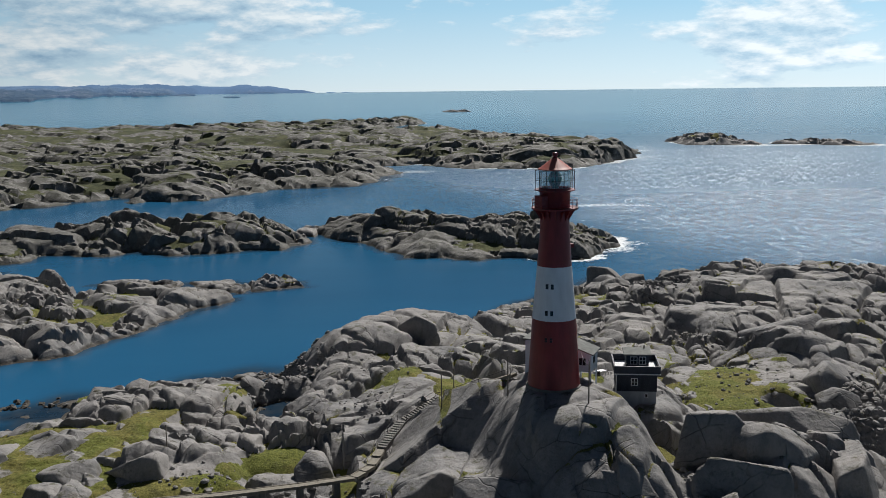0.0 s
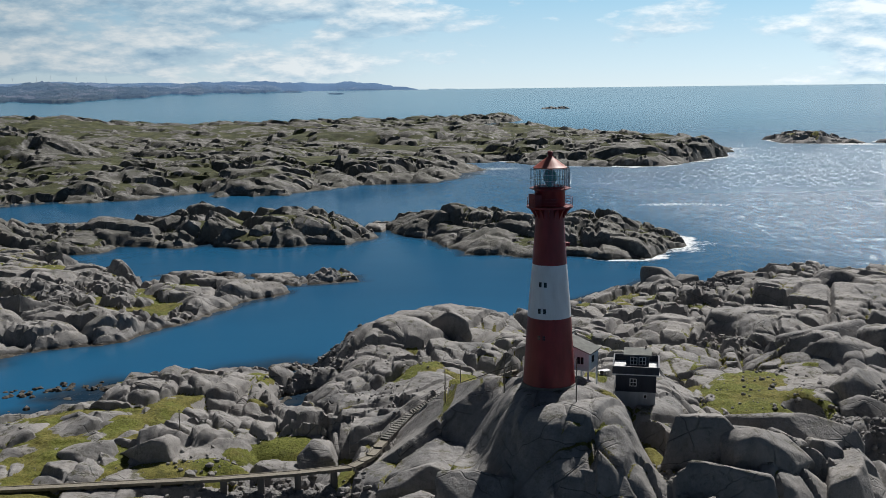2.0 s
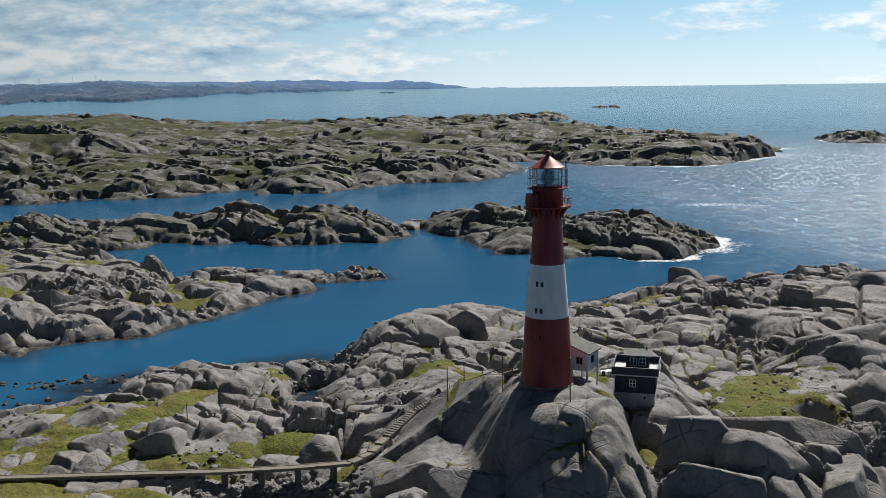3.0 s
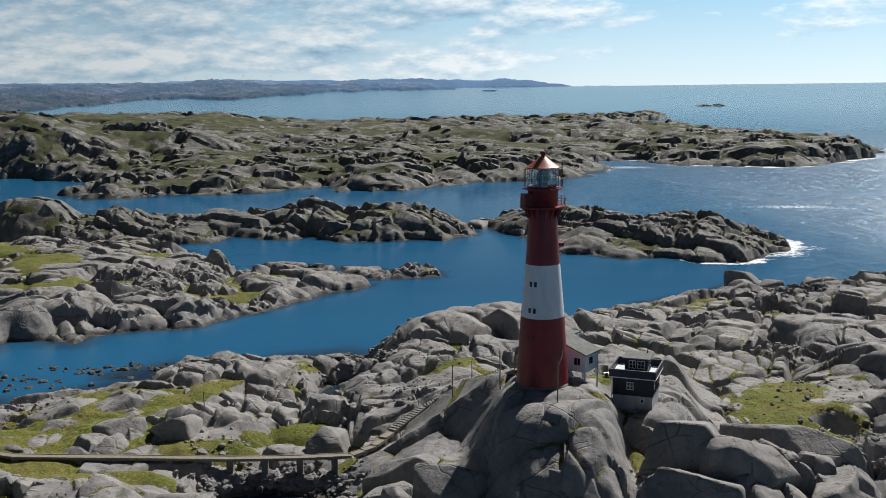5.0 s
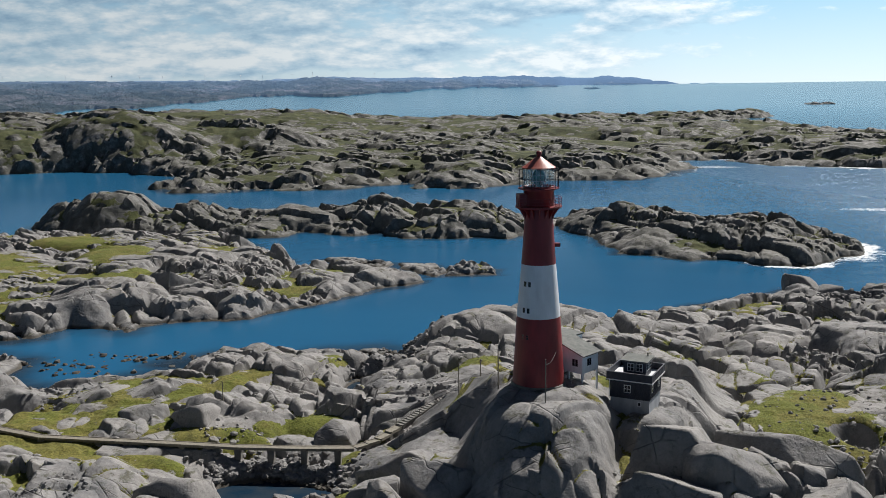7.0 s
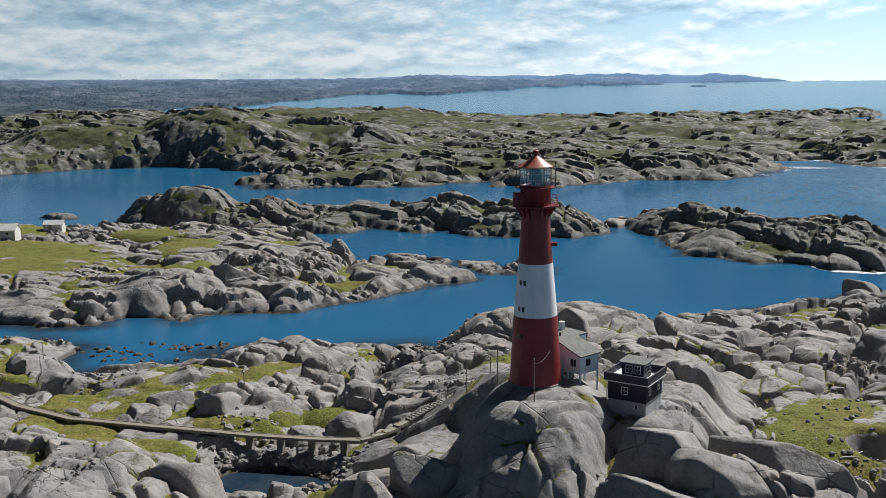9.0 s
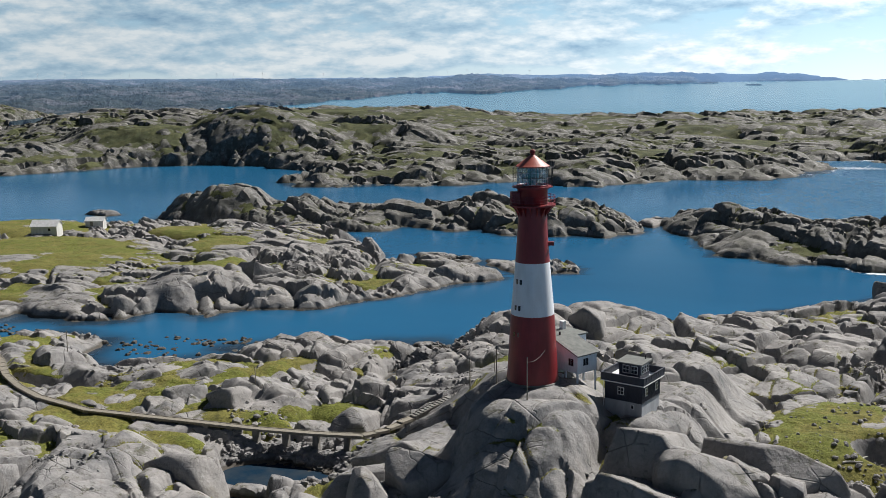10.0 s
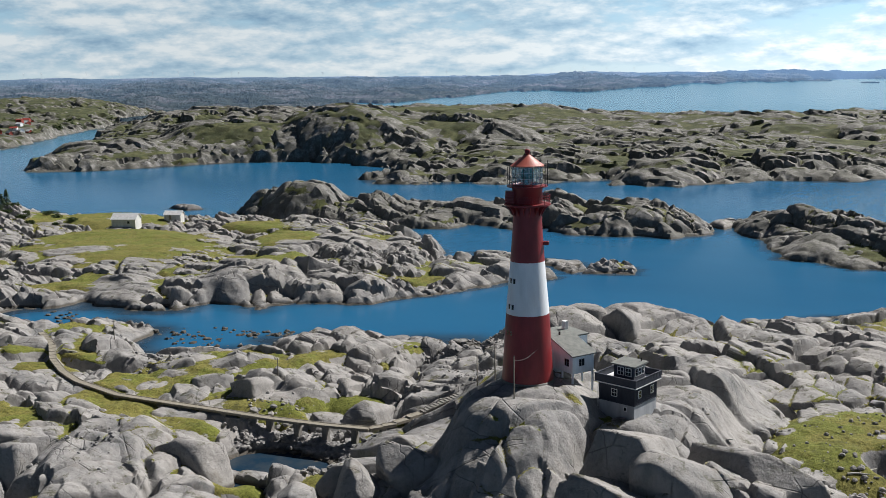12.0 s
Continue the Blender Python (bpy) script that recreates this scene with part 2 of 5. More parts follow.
    col = n.mix(1.0, col, side, 'MULTIPLY')
    glow = n.add("Emission", Color=col, Strength=1.0)
    n.tree.links.new(glow.outputs[0], n.out.inputs[0])
    return n.mat


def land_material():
    """Distant hills of heath, rock and grass; the haze of several kilometres is put in as a bluish glow."""
    n = Nodes("distant_hills_haze_glow")
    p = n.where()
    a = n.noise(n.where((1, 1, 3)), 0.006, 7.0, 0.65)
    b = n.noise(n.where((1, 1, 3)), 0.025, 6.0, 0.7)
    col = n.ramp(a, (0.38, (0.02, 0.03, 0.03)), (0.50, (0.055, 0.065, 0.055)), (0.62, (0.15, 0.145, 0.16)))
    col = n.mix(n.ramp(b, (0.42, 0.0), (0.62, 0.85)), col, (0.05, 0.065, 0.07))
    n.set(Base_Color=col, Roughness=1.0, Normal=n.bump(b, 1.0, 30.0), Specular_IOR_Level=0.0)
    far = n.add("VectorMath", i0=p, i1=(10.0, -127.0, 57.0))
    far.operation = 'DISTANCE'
    # emission rises with distance in place of haze in the air
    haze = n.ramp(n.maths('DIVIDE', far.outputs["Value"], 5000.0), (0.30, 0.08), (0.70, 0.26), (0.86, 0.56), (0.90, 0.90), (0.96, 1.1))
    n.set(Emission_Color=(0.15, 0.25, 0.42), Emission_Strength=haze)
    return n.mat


MAT = {
    "ground": ground_material(), "rock": rock_material("granite"), "sea": sea_material(), "sky": sky_material(), "land": land_material(),
    "red": painted("red_oxide_paint", (0.25, 0.017, 0.021), 0.42, 0.35, 0.7),
    "white": painted("white_paint", (0.77, 0.81, 0.86), 0.5, 0.06, 0.8),
    "dome": painted("faded_red_roof_paint", (0.42, 0.10, 0.07), 0.45, 0.2, 1.2),
    "navy": painted("dark_blue_cladding", (0.020, 0.027, 0.048), 0.55, 0.3, 2.0),
    "concrete": painted("grey_rendered_concrete", (0.44, 0.46, 0.49), 0.85, 0.25, 0.9),
    "felt": painted("grey_roofing_felt", (0.17, 0.18, 0.17), 0.9, 0.25, 1.3, streak=False),
    "trim": painted("white_trim_paint", (0.72, 0.73, 0.74), 0.5, 0.1, 2.0),
    "deck": painted("pale_deck_membrane", (0.62, 0.64, 0.66), 0.6, 0.12, 1.5, streak=False),
    "ice": painted("pale_blue_cladding", (0.74, 0.82, 0.90), 0.55, 0.12, 1.2),
    "wood": painted("grey_weathered_timber", (0.26, 0.235, 0.19), 0.85, 0.35, 2.5, streak=False),
    "stone": painted("grey_masonry", (0.20, 0.19, 0.175), 0.9, 0.35, 1.2),
    "iron": painted("dark_iron", (0.045, 0.040, 0.042), 0.55, 0.3, 3.0, 0.3),
    "grey": painted("grey_shed_cladding", (0.60, 0.60, 0.58), 0.8, 0.2, 1.0),
    "slate": painted("grey_slate_roof", (0.58, 0.59, 0.60), 0.6, 0.2, 1.0),
    "tarred": painted("red_village_cladding", (0.30, 0.05, 0.035), 0.7, 0.2, 0.7),
    "pane_dark": Nodes("dark_window_glass").set(Base_Color=(0.02, 0.025, 0.03), Roughness=0.08, Specular_IOR_Level=0.7),
    "lens": Nodes("green_lens_glass").set(Base_Color=(0.04, 0.16, 0.13), Roughness=0.15, Specular_IOR_Level=0.8),
    "leaf": painted("conifer_foliage", (0.035, 0.06, 0.022), 0.9, 0.3, 1.0, streak=False),
    "bush": painted("broad_leaved_foliage", (0.055, 0.085, 0.022), 0.9, 0.3, 0.6, streak=False),
    "bleached": painted("bleached_driftwood", (0.52, 0.50, 0.46), 0.85, 0.25, 3.0, streak=False),
    "bark": painted("bark", (0.10, 0.075, 0.05), 0.9, 0.3, 2.0),
}
gl = Nodes("lantern_glass")
gl.tree.nodes.remove(gl.bsdf)
gl_mix = gl.add("MixShader", Fac=0.18, i1=gl.add("BsdfTransparent", Color=(0.86, 0.92, 0.92, 1)).outputs[0], i2=gl.add("BsdfGlossy", Roughness=0.03).outputs[0])
gl.tree.links.new(gl_mix.outputs[0], gl.out.inputs[0])
MAT["glass"] = gl.mat


# ---- mesh helpers ----
def mesh_of(bm, name, material, smooth=False):
    me = bpy.data.meshes.new(name)
    bm.normal_update()
    bm.to_mesh(me)
    bm.free()
    me.materials.append(material)
    if smooth:
        me.polygons.foreach_set("use_smooth", [True] * len(me.polygons))
    return me


def part(name, bm, material, parent=None, label="", smooth=False):
    ob = new(name, mesh_of(bm, name, material, smooth))
    if parent is not None:
        ob.parent = parent
    return tagged(ob, label)


def thing(name, at, turn=0.0, label="", category="", group=""):
    """An empty at a thing's base, which carries its parts."""
    ob = new(name)
    ob.matrix_basis = pose(*at, 0, 0, turn)
    ob.empty_display_size = 0.3
    return tagged(ob, label, category, group)


def block(lo, hi, bevel=0.0, bm=None):
    bm = bm or bmesh.new()
    size, mid = [b - a for a, b in zip(lo, hi)], [(a + b) / 2 for a, b in zip(lo, hi)]
    got = bmesh.ops.create_cube(bm, size=1, matrix=Matrix.Translation(mid) @ Matrix.Diagonal((*size, 1)))
    if bevel:
        edges = list({e for v in got["verts"] for e in v.link_edges})
        bmesh.ops.bevel(bm, geom=edges, offset=bevel, segments=1, affect='EDGES', profile=0.5)
    return bm


def rod(a, b, r, sides=8, bm=None, r2=None):
    bm = bm or bmesh.new()
    a, b = Vector(a), Vector(b)
    m = Matrix.Translation((a + b) / 2) @ (b - a).to_track_quat('Z', 'Y').to_matrix().to_4x4()
    bmesh.ops.create_cone(bm, cap_ends=True, segments=sides, radius1=r, radius2=r if r2 is None else r2, depth=(b - a).length, matrix=m)
    return bm


def turned(profile, sides=64, bm=None):
    """A solid of revolution about z from rows of (radius, height)."""
    bm = bm or bmesh.new()
    rings = []
    for r, z in profile:
        if r < 1e-4:
            rings.append([bm.verts.new((0, 0, z))])
        else:
            rings.append([bm.verts.new((r * math.cos(2 * math.pi * i / sides), r * math.sin(2 * math.pi * i / sides), z)) for i in range(sides)])
    for a, b in zip(rings, rings[1:]):
        for i in range(sides):
            j = (i + 1) % sides
            if len(a) == 1:
                bm.faces.new((a[0], b[j], b[i]))
            elif len(b) == 1:
                bm.faces.new((a[i], a[j], b[0]))
            else:
                bm.faces.new((a[i], a[j], b[j], b[i]))
    return bm


def ring(r, z, thick, sides=64, bm=None):
    return turned([(r - thick, z - thick), (r + thick, z - thick), (r + thick, z + thick), (r - thick, z + thick), (r - thick, z - thick)], sides, bm)


# ---- noise on arrays ----
def hashed(ix, iy, seed):
    h = (ix.astype(np.int64) * 374761393 + iy.astype(np.int64) * 668265263 + seed * 1442695041) & 0xFFFFFFFF
    h = ((h ^ (h >> 13)) * 1274126177) & 0xFFFFFFFF
    h = ((h ^ (h >> 16)) * 2246822519) & 0xFFFFFFFF
    return ((h ^ (h >> 15)) & 0xFFFFFF) / float(0x1000000)


def smooth_noise(x, y, seed):
    ix, iy = np.floor(x), np.floor(y)
    fx, fy = x - ix, y - iy
    u, v = fx * fx * fx * (fx * (fx * 6 - 15) + 10), fy * fy * fy * (fy * (fy * 6 - 15) + 10)
    a, b = hashed(ix, iy, seed), hashed(ix + 1, iy, seed)
    c, d = hashed(ix, iy + 1, seed), hashed(ix + 1, iy + 1, seed)
    return (a + (b - a) * u) * (1 - v) + (c + (d - c) * u) * v - 0.5


def fractal(x, y, seed, octaves=4, rough=0.5):
    out, amp = 0, 1.0
    for k in range(octaves):
        out = out + amp * smooth_noise(x * 2 ** k + 17.3 * k, y * 2 ** k - 9.1 * k, seed + k)
        amp *= rough
    return out


def soft_min(a, b, k):
    t = np.clip(0.5 + 0.5 * (b - a) / k, 0, 1)
    return b + (a - b) * t - k * t * (1 - t)


def rocks(x, y, size, high, seed, stretch=1.6, turn=0.5, steep=4.0, dip=1.0, warp=0.14):
    """Faceted blocks split by straight joints: where two meet, the higher one breaks off to the lower. Height about 0, and metres to the joint."""
    wx = x + size * warp * fractal(x / size * 0.7, y / size * 0.7, seed + 71, 3)
    wy = y + size * warp * fractal(x / size * 0.7, y / size * 0.7, seed + 91, 3)
    c, s = math.cos(turn), math.sin(turn)
    u, v = (wx * c + wy * s) / (size * stretch), (-wx * s + wy * c) / size
    iu, iv = np.floor(u), np.floor(v)
    f1, f2 = np.full(u.shape, 9.0), np.full(u.shape, 9.0)
    au, av, bu, bv, ra, rb = (np.zeros_like(u) for _ in range(6))
    for du in (-1, 0, 1):
        for dv in (-1, 0, 1):
            cu, cv = iu + du, iv + dv
            pu, pv = u - (cu + 0.12 + 0.76 * hashed(cu, cv, seed)), v - (cv + 0.12 + 0.76 * hashed(cu, cv, seed + 1))
            rid = hashed(cu, cv, seed + 2)
            d = pu * pu + pv * pv
            near, second = d < f1, d < f2
            bu, bv = np.where(near, au, np.where(second, pu, bu)), np.where(near, av, np.where(second, pv, bv))
            rb = np.where(near, ra, np.where(second, rid, rb))
            f2 = np.where(near, f1, np.where(second, d, f2))
            f1 = np.where(near, d, f1)
            au, av, ra = np.where(near, pu, au), np.where(near, pv, av), np.where(near, rid, ra)
    e = (f2 - f1) / (2 * np.hypot(au - bu, av - bv) + 1e-6) * size          # metres to the joint

    def top(pu, pv, rid):
        lx, ly = (c * pu * stretch - s * pv) * size, (s * pu * stretch + c * pv) * size

        def own(k):
            return (rid * k) % 1.0

        level = high * (own(3.7) - 0.45)
        # each block dips to the north-east and stands proud in the south-west
        t = level + high / size * (0.8 * (own(7.1) - 0.5) * lx + 0.8 * (own(13.3) - 0.5) * ly - dip * (0.55 * lx + 0.6 * ly))
        for k in (17.0, 29.0, 41.0):
            ang = 6.283 * own(k)
            reach = size * (0.12 + 0.26 * own(k + 6.0))
            t = soft_min(t, level + 0.3 * high + (0.4 + 1.2 * own(k + 2.0)) * high / size * 1.8 * (reach - lx * np.cos(ang) - ly * np.sin(ang)), 0.05 * high)
        return t

    ta, tb = top(au, av, ra), top(bu, bv, rb)
    return soft_min(ta, tb + steep * (0.6 + 0.8 * ra) * e, 0.05 * high), e


def inside(poly, x, y):
    """Signed distance to a closed outline, positive within."""
    best, odd = np.full(x.shape, 1e9), np.zeros(x.shape, bool)
    for (ax, ay), (bx, by) in zip(poly, poly[1:] + poly[:1]):
        ex, ey = bx - ax, by - ay
        t = np.clip(((x - ax) * ex + (y - ay) * ey) / (ex * ex + ey * ey), 0, 1)
        best = np.minimum(best, np.hypot(x - ax - t * ex, y - ay - t * ey))
        cross = (ay > y) != (by > y)
        with np.errstate(divide='ignore', invalid='ignore'):
            odd ^= cross & (x < ex * (y - ay) / (ey if ey else 1e-9) + ax)
    return np.where(odd, best, -best)


def step(a, b, v):
    t = np.clip((v - a) / (b - a), 0, 1)
    return t * t * (3 - 2 * t)


def bell(x, y, cx, cy, rx, ry, turn=0.0, power=5):
    c, s = math.cos(radians(turn)), math.sin(radians(turn))
    u, v = ((x - cx) * c + (y - cy) * s) / rx, (-(x - cx) * s + (y - cy) * c) / ry
    return 1 / (1 + np.hypot(u, v) ** power)


# ---- the lie of the land ----
WALK = [(-124, 19, 5.2), (-114, 13.5, 4.9), (-106, 7, 4.6), (-98, 2.5, 4.4), (-90, -0.8, 4.4), (-77, -3.4, 4.4), (-65, -2.6, 4.4), (-56, -1.9, 4.4),
        (-45, -1.2, 4.4), (-35, 0.2, 4.4), (-27.6, 1.6, 4.5), (-25, 5, 4.7), (-23.3, 10, 5.2)]
# outline of each shore; hills are (x, y, rx, ry, turn, top); hollows the same with their floor; turf (x, y, rx, ry, turn, level)
LANDS = {
    "lighthouse_island": dict(
        outline=[(-210, -70), (-60, -78), (60, -72), (160, -45), (230, 40), (240, 130), (180, 150), (121, 152), (104, 157), (93, 165), (80, 150),
                 (64, 146), (56, 157), (49, 156), (44, 143), (30, 132), (20, 124), (11, 113), (0, 100), (-18, 95), (-30, 84), (-30, 72),
                 (-37, 69), (-46, 71), (-58, 64), (-66, 58), (-76, 59), (-85, 50), (-79, 43), (-93, 36), (-96, 24), (-112, 36), (-117, 47),
                 (-132, 47), (-141, 35), (-166, 26), (-215, 20)],
        base=4.2, shore=8.0, coast=2.2, seed=11, mass=15, bold=0.88, fine=0.4, ledge=0.02, turn=1.2, crease=0.13,
        hills=[(40, 29, 17, 22, -26, 5.6), (3.5, -14, 8.5, 7.0, 0, 11.2), (14.0, 5, 8, 7.5, 0, 11.9), (-8.5, 13, 6.5, 8, 20, 12.6), (-16, 18.5, 5, 4.5, 0, 8.0), (5, 6, 11, 9, 20, 15.5), (16, 22, 8.5, 17, -10, 12.6), (57, 46, 10, 9, 0, 10.0), (24, -13, 10, 9, 0, 11.2), (34, -8, 8, 7, 0, 10.0),
               (-23, 66, 10, 9, 0, 8.5), (-8, 88, 14, 9, 0, 7.5), (8, 64, 17, 13, 0, 6.3), (30, 62, 12, 14, 0, 6.5), (37, 95, 10, 13, 0, 4.6),
               (52, 138, 5, 8, 0, 5.0), (80, 120, 22, 15, 0, 7.0), (62, 80, 16, 18, 0, 6.5), (70, 50, 14, 14, 0, 8.5), (-66, 48, 7, 6, 0, 4.6), (-63, 20, 13, 9, 0, 5.4),
               (-47, 30, 6, 13, -20, 5.0), (-46, -18.5, 8, 5.5, 0, 5.4), (-62, -20, 10, 8, 0, 7.0), (-110, 16, 14, 9, 0, 5.0), (-12, 40, 10, 12, 0, 8.0),
               (-85, -16, 14, 9, 0, 5.5), (-10, 13, 8, 7, 0, 11.5), (-68, -28, 12, 8, 0, 7.0), (95, 108, 16, 12, 0, 8.5)],
        hollows=[(-14.5, -3, 5.2, 8.5, 0, 6.2), (13.6, 3.4, 5.4, 5.2, -13, 13.2), (12.8, -13, 1.7, 9, 8, 9.6), (-39, 44, 5.2, 9, -10, -1.5), (-40, 61, 5, 5, 0, -0.9), (-37.5, -8.0, 11.0, 7.0, 18, -1.9), (-37, -16, 7.5, 5, 10, 0.4), (-30, -21, 9, 6, -50, 2.0), (-38, 1.0, 9, 3.6, 0, 2.3), (60, 127, 5, 6, 0, -1.5),
                 (45.5, 71, 3.0, 5, 0, -1.0), (50, 3, 4, 6, 0, -0.8), (45, 22, 3, 3, 0, 1.0), (-100, 35, 8, 6, -30, -0.5)],
        turf=[(40, 29, 17.5, 23, -26, 5.9), (-27, -4, 7.7, 12.1, 0, 4.7), (-52, 4, 13.2, 7.7, 0, 4.5), (-90, 18, 9, 6, -20, 3.1), (-24, 24, 8.8, 12.1, 20, 5.7),
              (-52, 14, 7.7, 6.6, 0, 4.3), (13, -10, 2.0, 11.0, 8, 10.5), (8, 10, 5.0, 6.0, 0, 15.6), (-34, 64, 6.6, 4.4, 0, 2.5), (-22, -12, 7.7, 5.5, 0, 5.3), (-60, -8, 15.4, 5.5, 0, 4.1),
              (-105, 4, 15.4, 6.6, 0, 4.1), (-76, 34, 8.8, 4.4, 20, 2.7), (-72, -8, 9.9, 4.4, 0, 4.3), (-40, 18, 7.7, 8.8, 0, 4.1), (-33, 30, 5.5, 7.7, 0, 4.3), (-16, 30, 7.0, 6.0, 0, 6.0), (-14.5, -2, 5.0, 8.0, 0, 7.4), (20, 8, 2.0, 8.0, 10, 9.5), (-2, -22, 8.0, 3.0, 0, 7.0), (-56, -14, 6.6, 5.5, 0, 4.5), (-46.5, -23, 7, 4.5, 30, 4.6), (-37, -20, 6, 4, 20, 4.0), (-29, -14, 4.5, 7, 0, 4.4), (-70, -18, 7, 5, 20, 5.6), (-58, -31, 6, 4, 0, 5.4), (-22, -24, 6, 4, 10, 5.4)]),
    "western_shore": dict(
        outline=[(-215, 20), (-168, 38), (-159, 60), (-139, 58), (-128, 64), (-125, 75), (-109, 74), (-107, 81), (-97, 86), (-87, 92), (-79, 105),
                 (-67, 124), (-56, 143), (-67, 157), (-80, 163), (-97, 152), (-105, 167), (-114, 173), (-132, 196), (-150, 208), (-187, 213),
                 (-225, 206), (-262, 200), (-286, 182), (-332, 166), (-430, 120), (-430, -20)],
        base=3.4, shore=10.0, coast=2.5, seed=23, bold=1.0, fine=1.2, ledge=0.1, turn=0.6, lid=2.2, heath=0.1,
        hills=[(-122, 92, 10, 14, -25, 8.2), (-98, 98, 14, 10, 20, 5.4), (-136, 146, 16, 14, 0, 6.6), (-112, 155, 12, 10, 0, 5.5), (-160, 180, 22, 14, 0, 5.5),
               (-150, 75, 10, 7, 0, 4.0), (-80, 128, 12, 16, -35, 3.2), (-165, 90, 9, 7, 0, 5.0), (-300, 140, 30, 22, 0, 8.0)],
        hollows=[], turf=[(-205, 118, 64, 46, -20, 5.3), (-158, 150, 18, 24, 20, 5.8), (-140, 122, 9, 18, 10, 5.2), (-260, 165, 42, 26, 0, 5.2), (-170, 68, 18, 7, 0, 2.8), (-190, 175, 30, 14, -10, 4.8), (-120, 128, 8, 10, 0, 4.6)]),
    "middle_skerry": dict(
        outline=[(-247, 228), (-228, 213), (-205, 209), (-187, 213), (-165, 212), (-148, 211), (-130, 216), (-128, 231), (-117, 228), (-104, 223),
                 (-95, 230), (-81, 218), (-68, 224), (-56, 227), (-43, 224), (-34, 246), (-38, 262), (-60, 276), (-90, 281), (-130, 276), (-170, 264), (-212, 256), (-242, 246)],
        base=4.5, shore=6.0, coast=2.5, seed=37, mass=15, soil=-1.7, bold=1.05, fine=1.2, ledge=0.2, turn=0.15, heath=0.7,
        hills=[(-207, 229, 15, 13, 0, 15.8), (-228, 232, 10, 10, 0, 11.0), (-178, 236, 13, 12, 0, 9.0), (-104, 254, 14, 16, 0, 10.5), (-66, 249, 15, 16, 0, 9.8), (-135, 248, 22, 14, 0, 7.2)],
        hollows=[], turf=[(-72, 250, 14, 7, 0, 8.6), (-212, 232, 12, 6, 0, 13.5)]),
    "seaward_skerry": dict(
        outline=[(-35, 288), (-30, 262), (-14, 232), (-2, 201), (10, 199), (21, 191), (33, 195), (45, 188), (56, 184), (66, 193), (76, 212), (80, 228), (74, 250), (58, 272), (22, 288), (-14, 284)],
        base=4.0, shore=6.5, coast=2.5, seed=41, mass=15, soil=-1.7, bold=1.0, fine=1.2, ledge=0.25, turn=-0.6, heath=0.7,
        hills=[(0, 256, 17, 15, 0, 10.2), (16, 232, 14, 16, 0, 9.0), (42, 222, 17, 15, -20, 9.5), (60, 232, 12, 16, 0, 5.5)],
        hollows=[], turf=[(-2, 254, 12, 10, 0, 9.4)]),
    "inlet_skerry": dict(outline=[(-52, 163), (-50, 153), (-35, 157), (-38, 166), (-46, 170)], base=2.0, shore=3.0, coast=0.9, seed=43, bold=0.7, mass=7, turn=0.2, hills=[(-44, 162, 5, 4, 0, 3.2)], hollows=[], turf=[(-44, 163, 5, 3, 0, 3.0)]),
    "low_skerry": dict(outline=[(-69, 169), (-66, 162), (-53, 152), (-50, 158), (-56, 170)], base=0.7, shore=2.5, coast=1.6, seed=44, bold=0.5, mass=7, turn=0.2, hills=[], hollows=[], turf=[]),
    "thin_skerry": dict(outline=[(-99, 173), (-88, 166), (-72, 162), (-70, 170), (-86, 175)], base=0.6, shore=2.5, coast=1.4, seed=45, bold=0.4, mass=7, turn=0.2, hills=[], hollows=[], turf=[]),
    "bay_skerry": dict(outline=[(-286, 224), (-271, 220), (-268, 227), (-280, 230)], base=1.8, shore=3, coast=0.8, seed=46, bold=0.45, turn=0.2, hills=[], hollows=[], turf=[]),
    "spit": dict(outline=[(-40, 262), (-32, 256), (-28, 272), (-36, 284)], base=0.9, shore=2.0, coast=1.0, seed=47, bold=0.45, turn=0.2, hills=[], hollows=[], turf=[]),
}
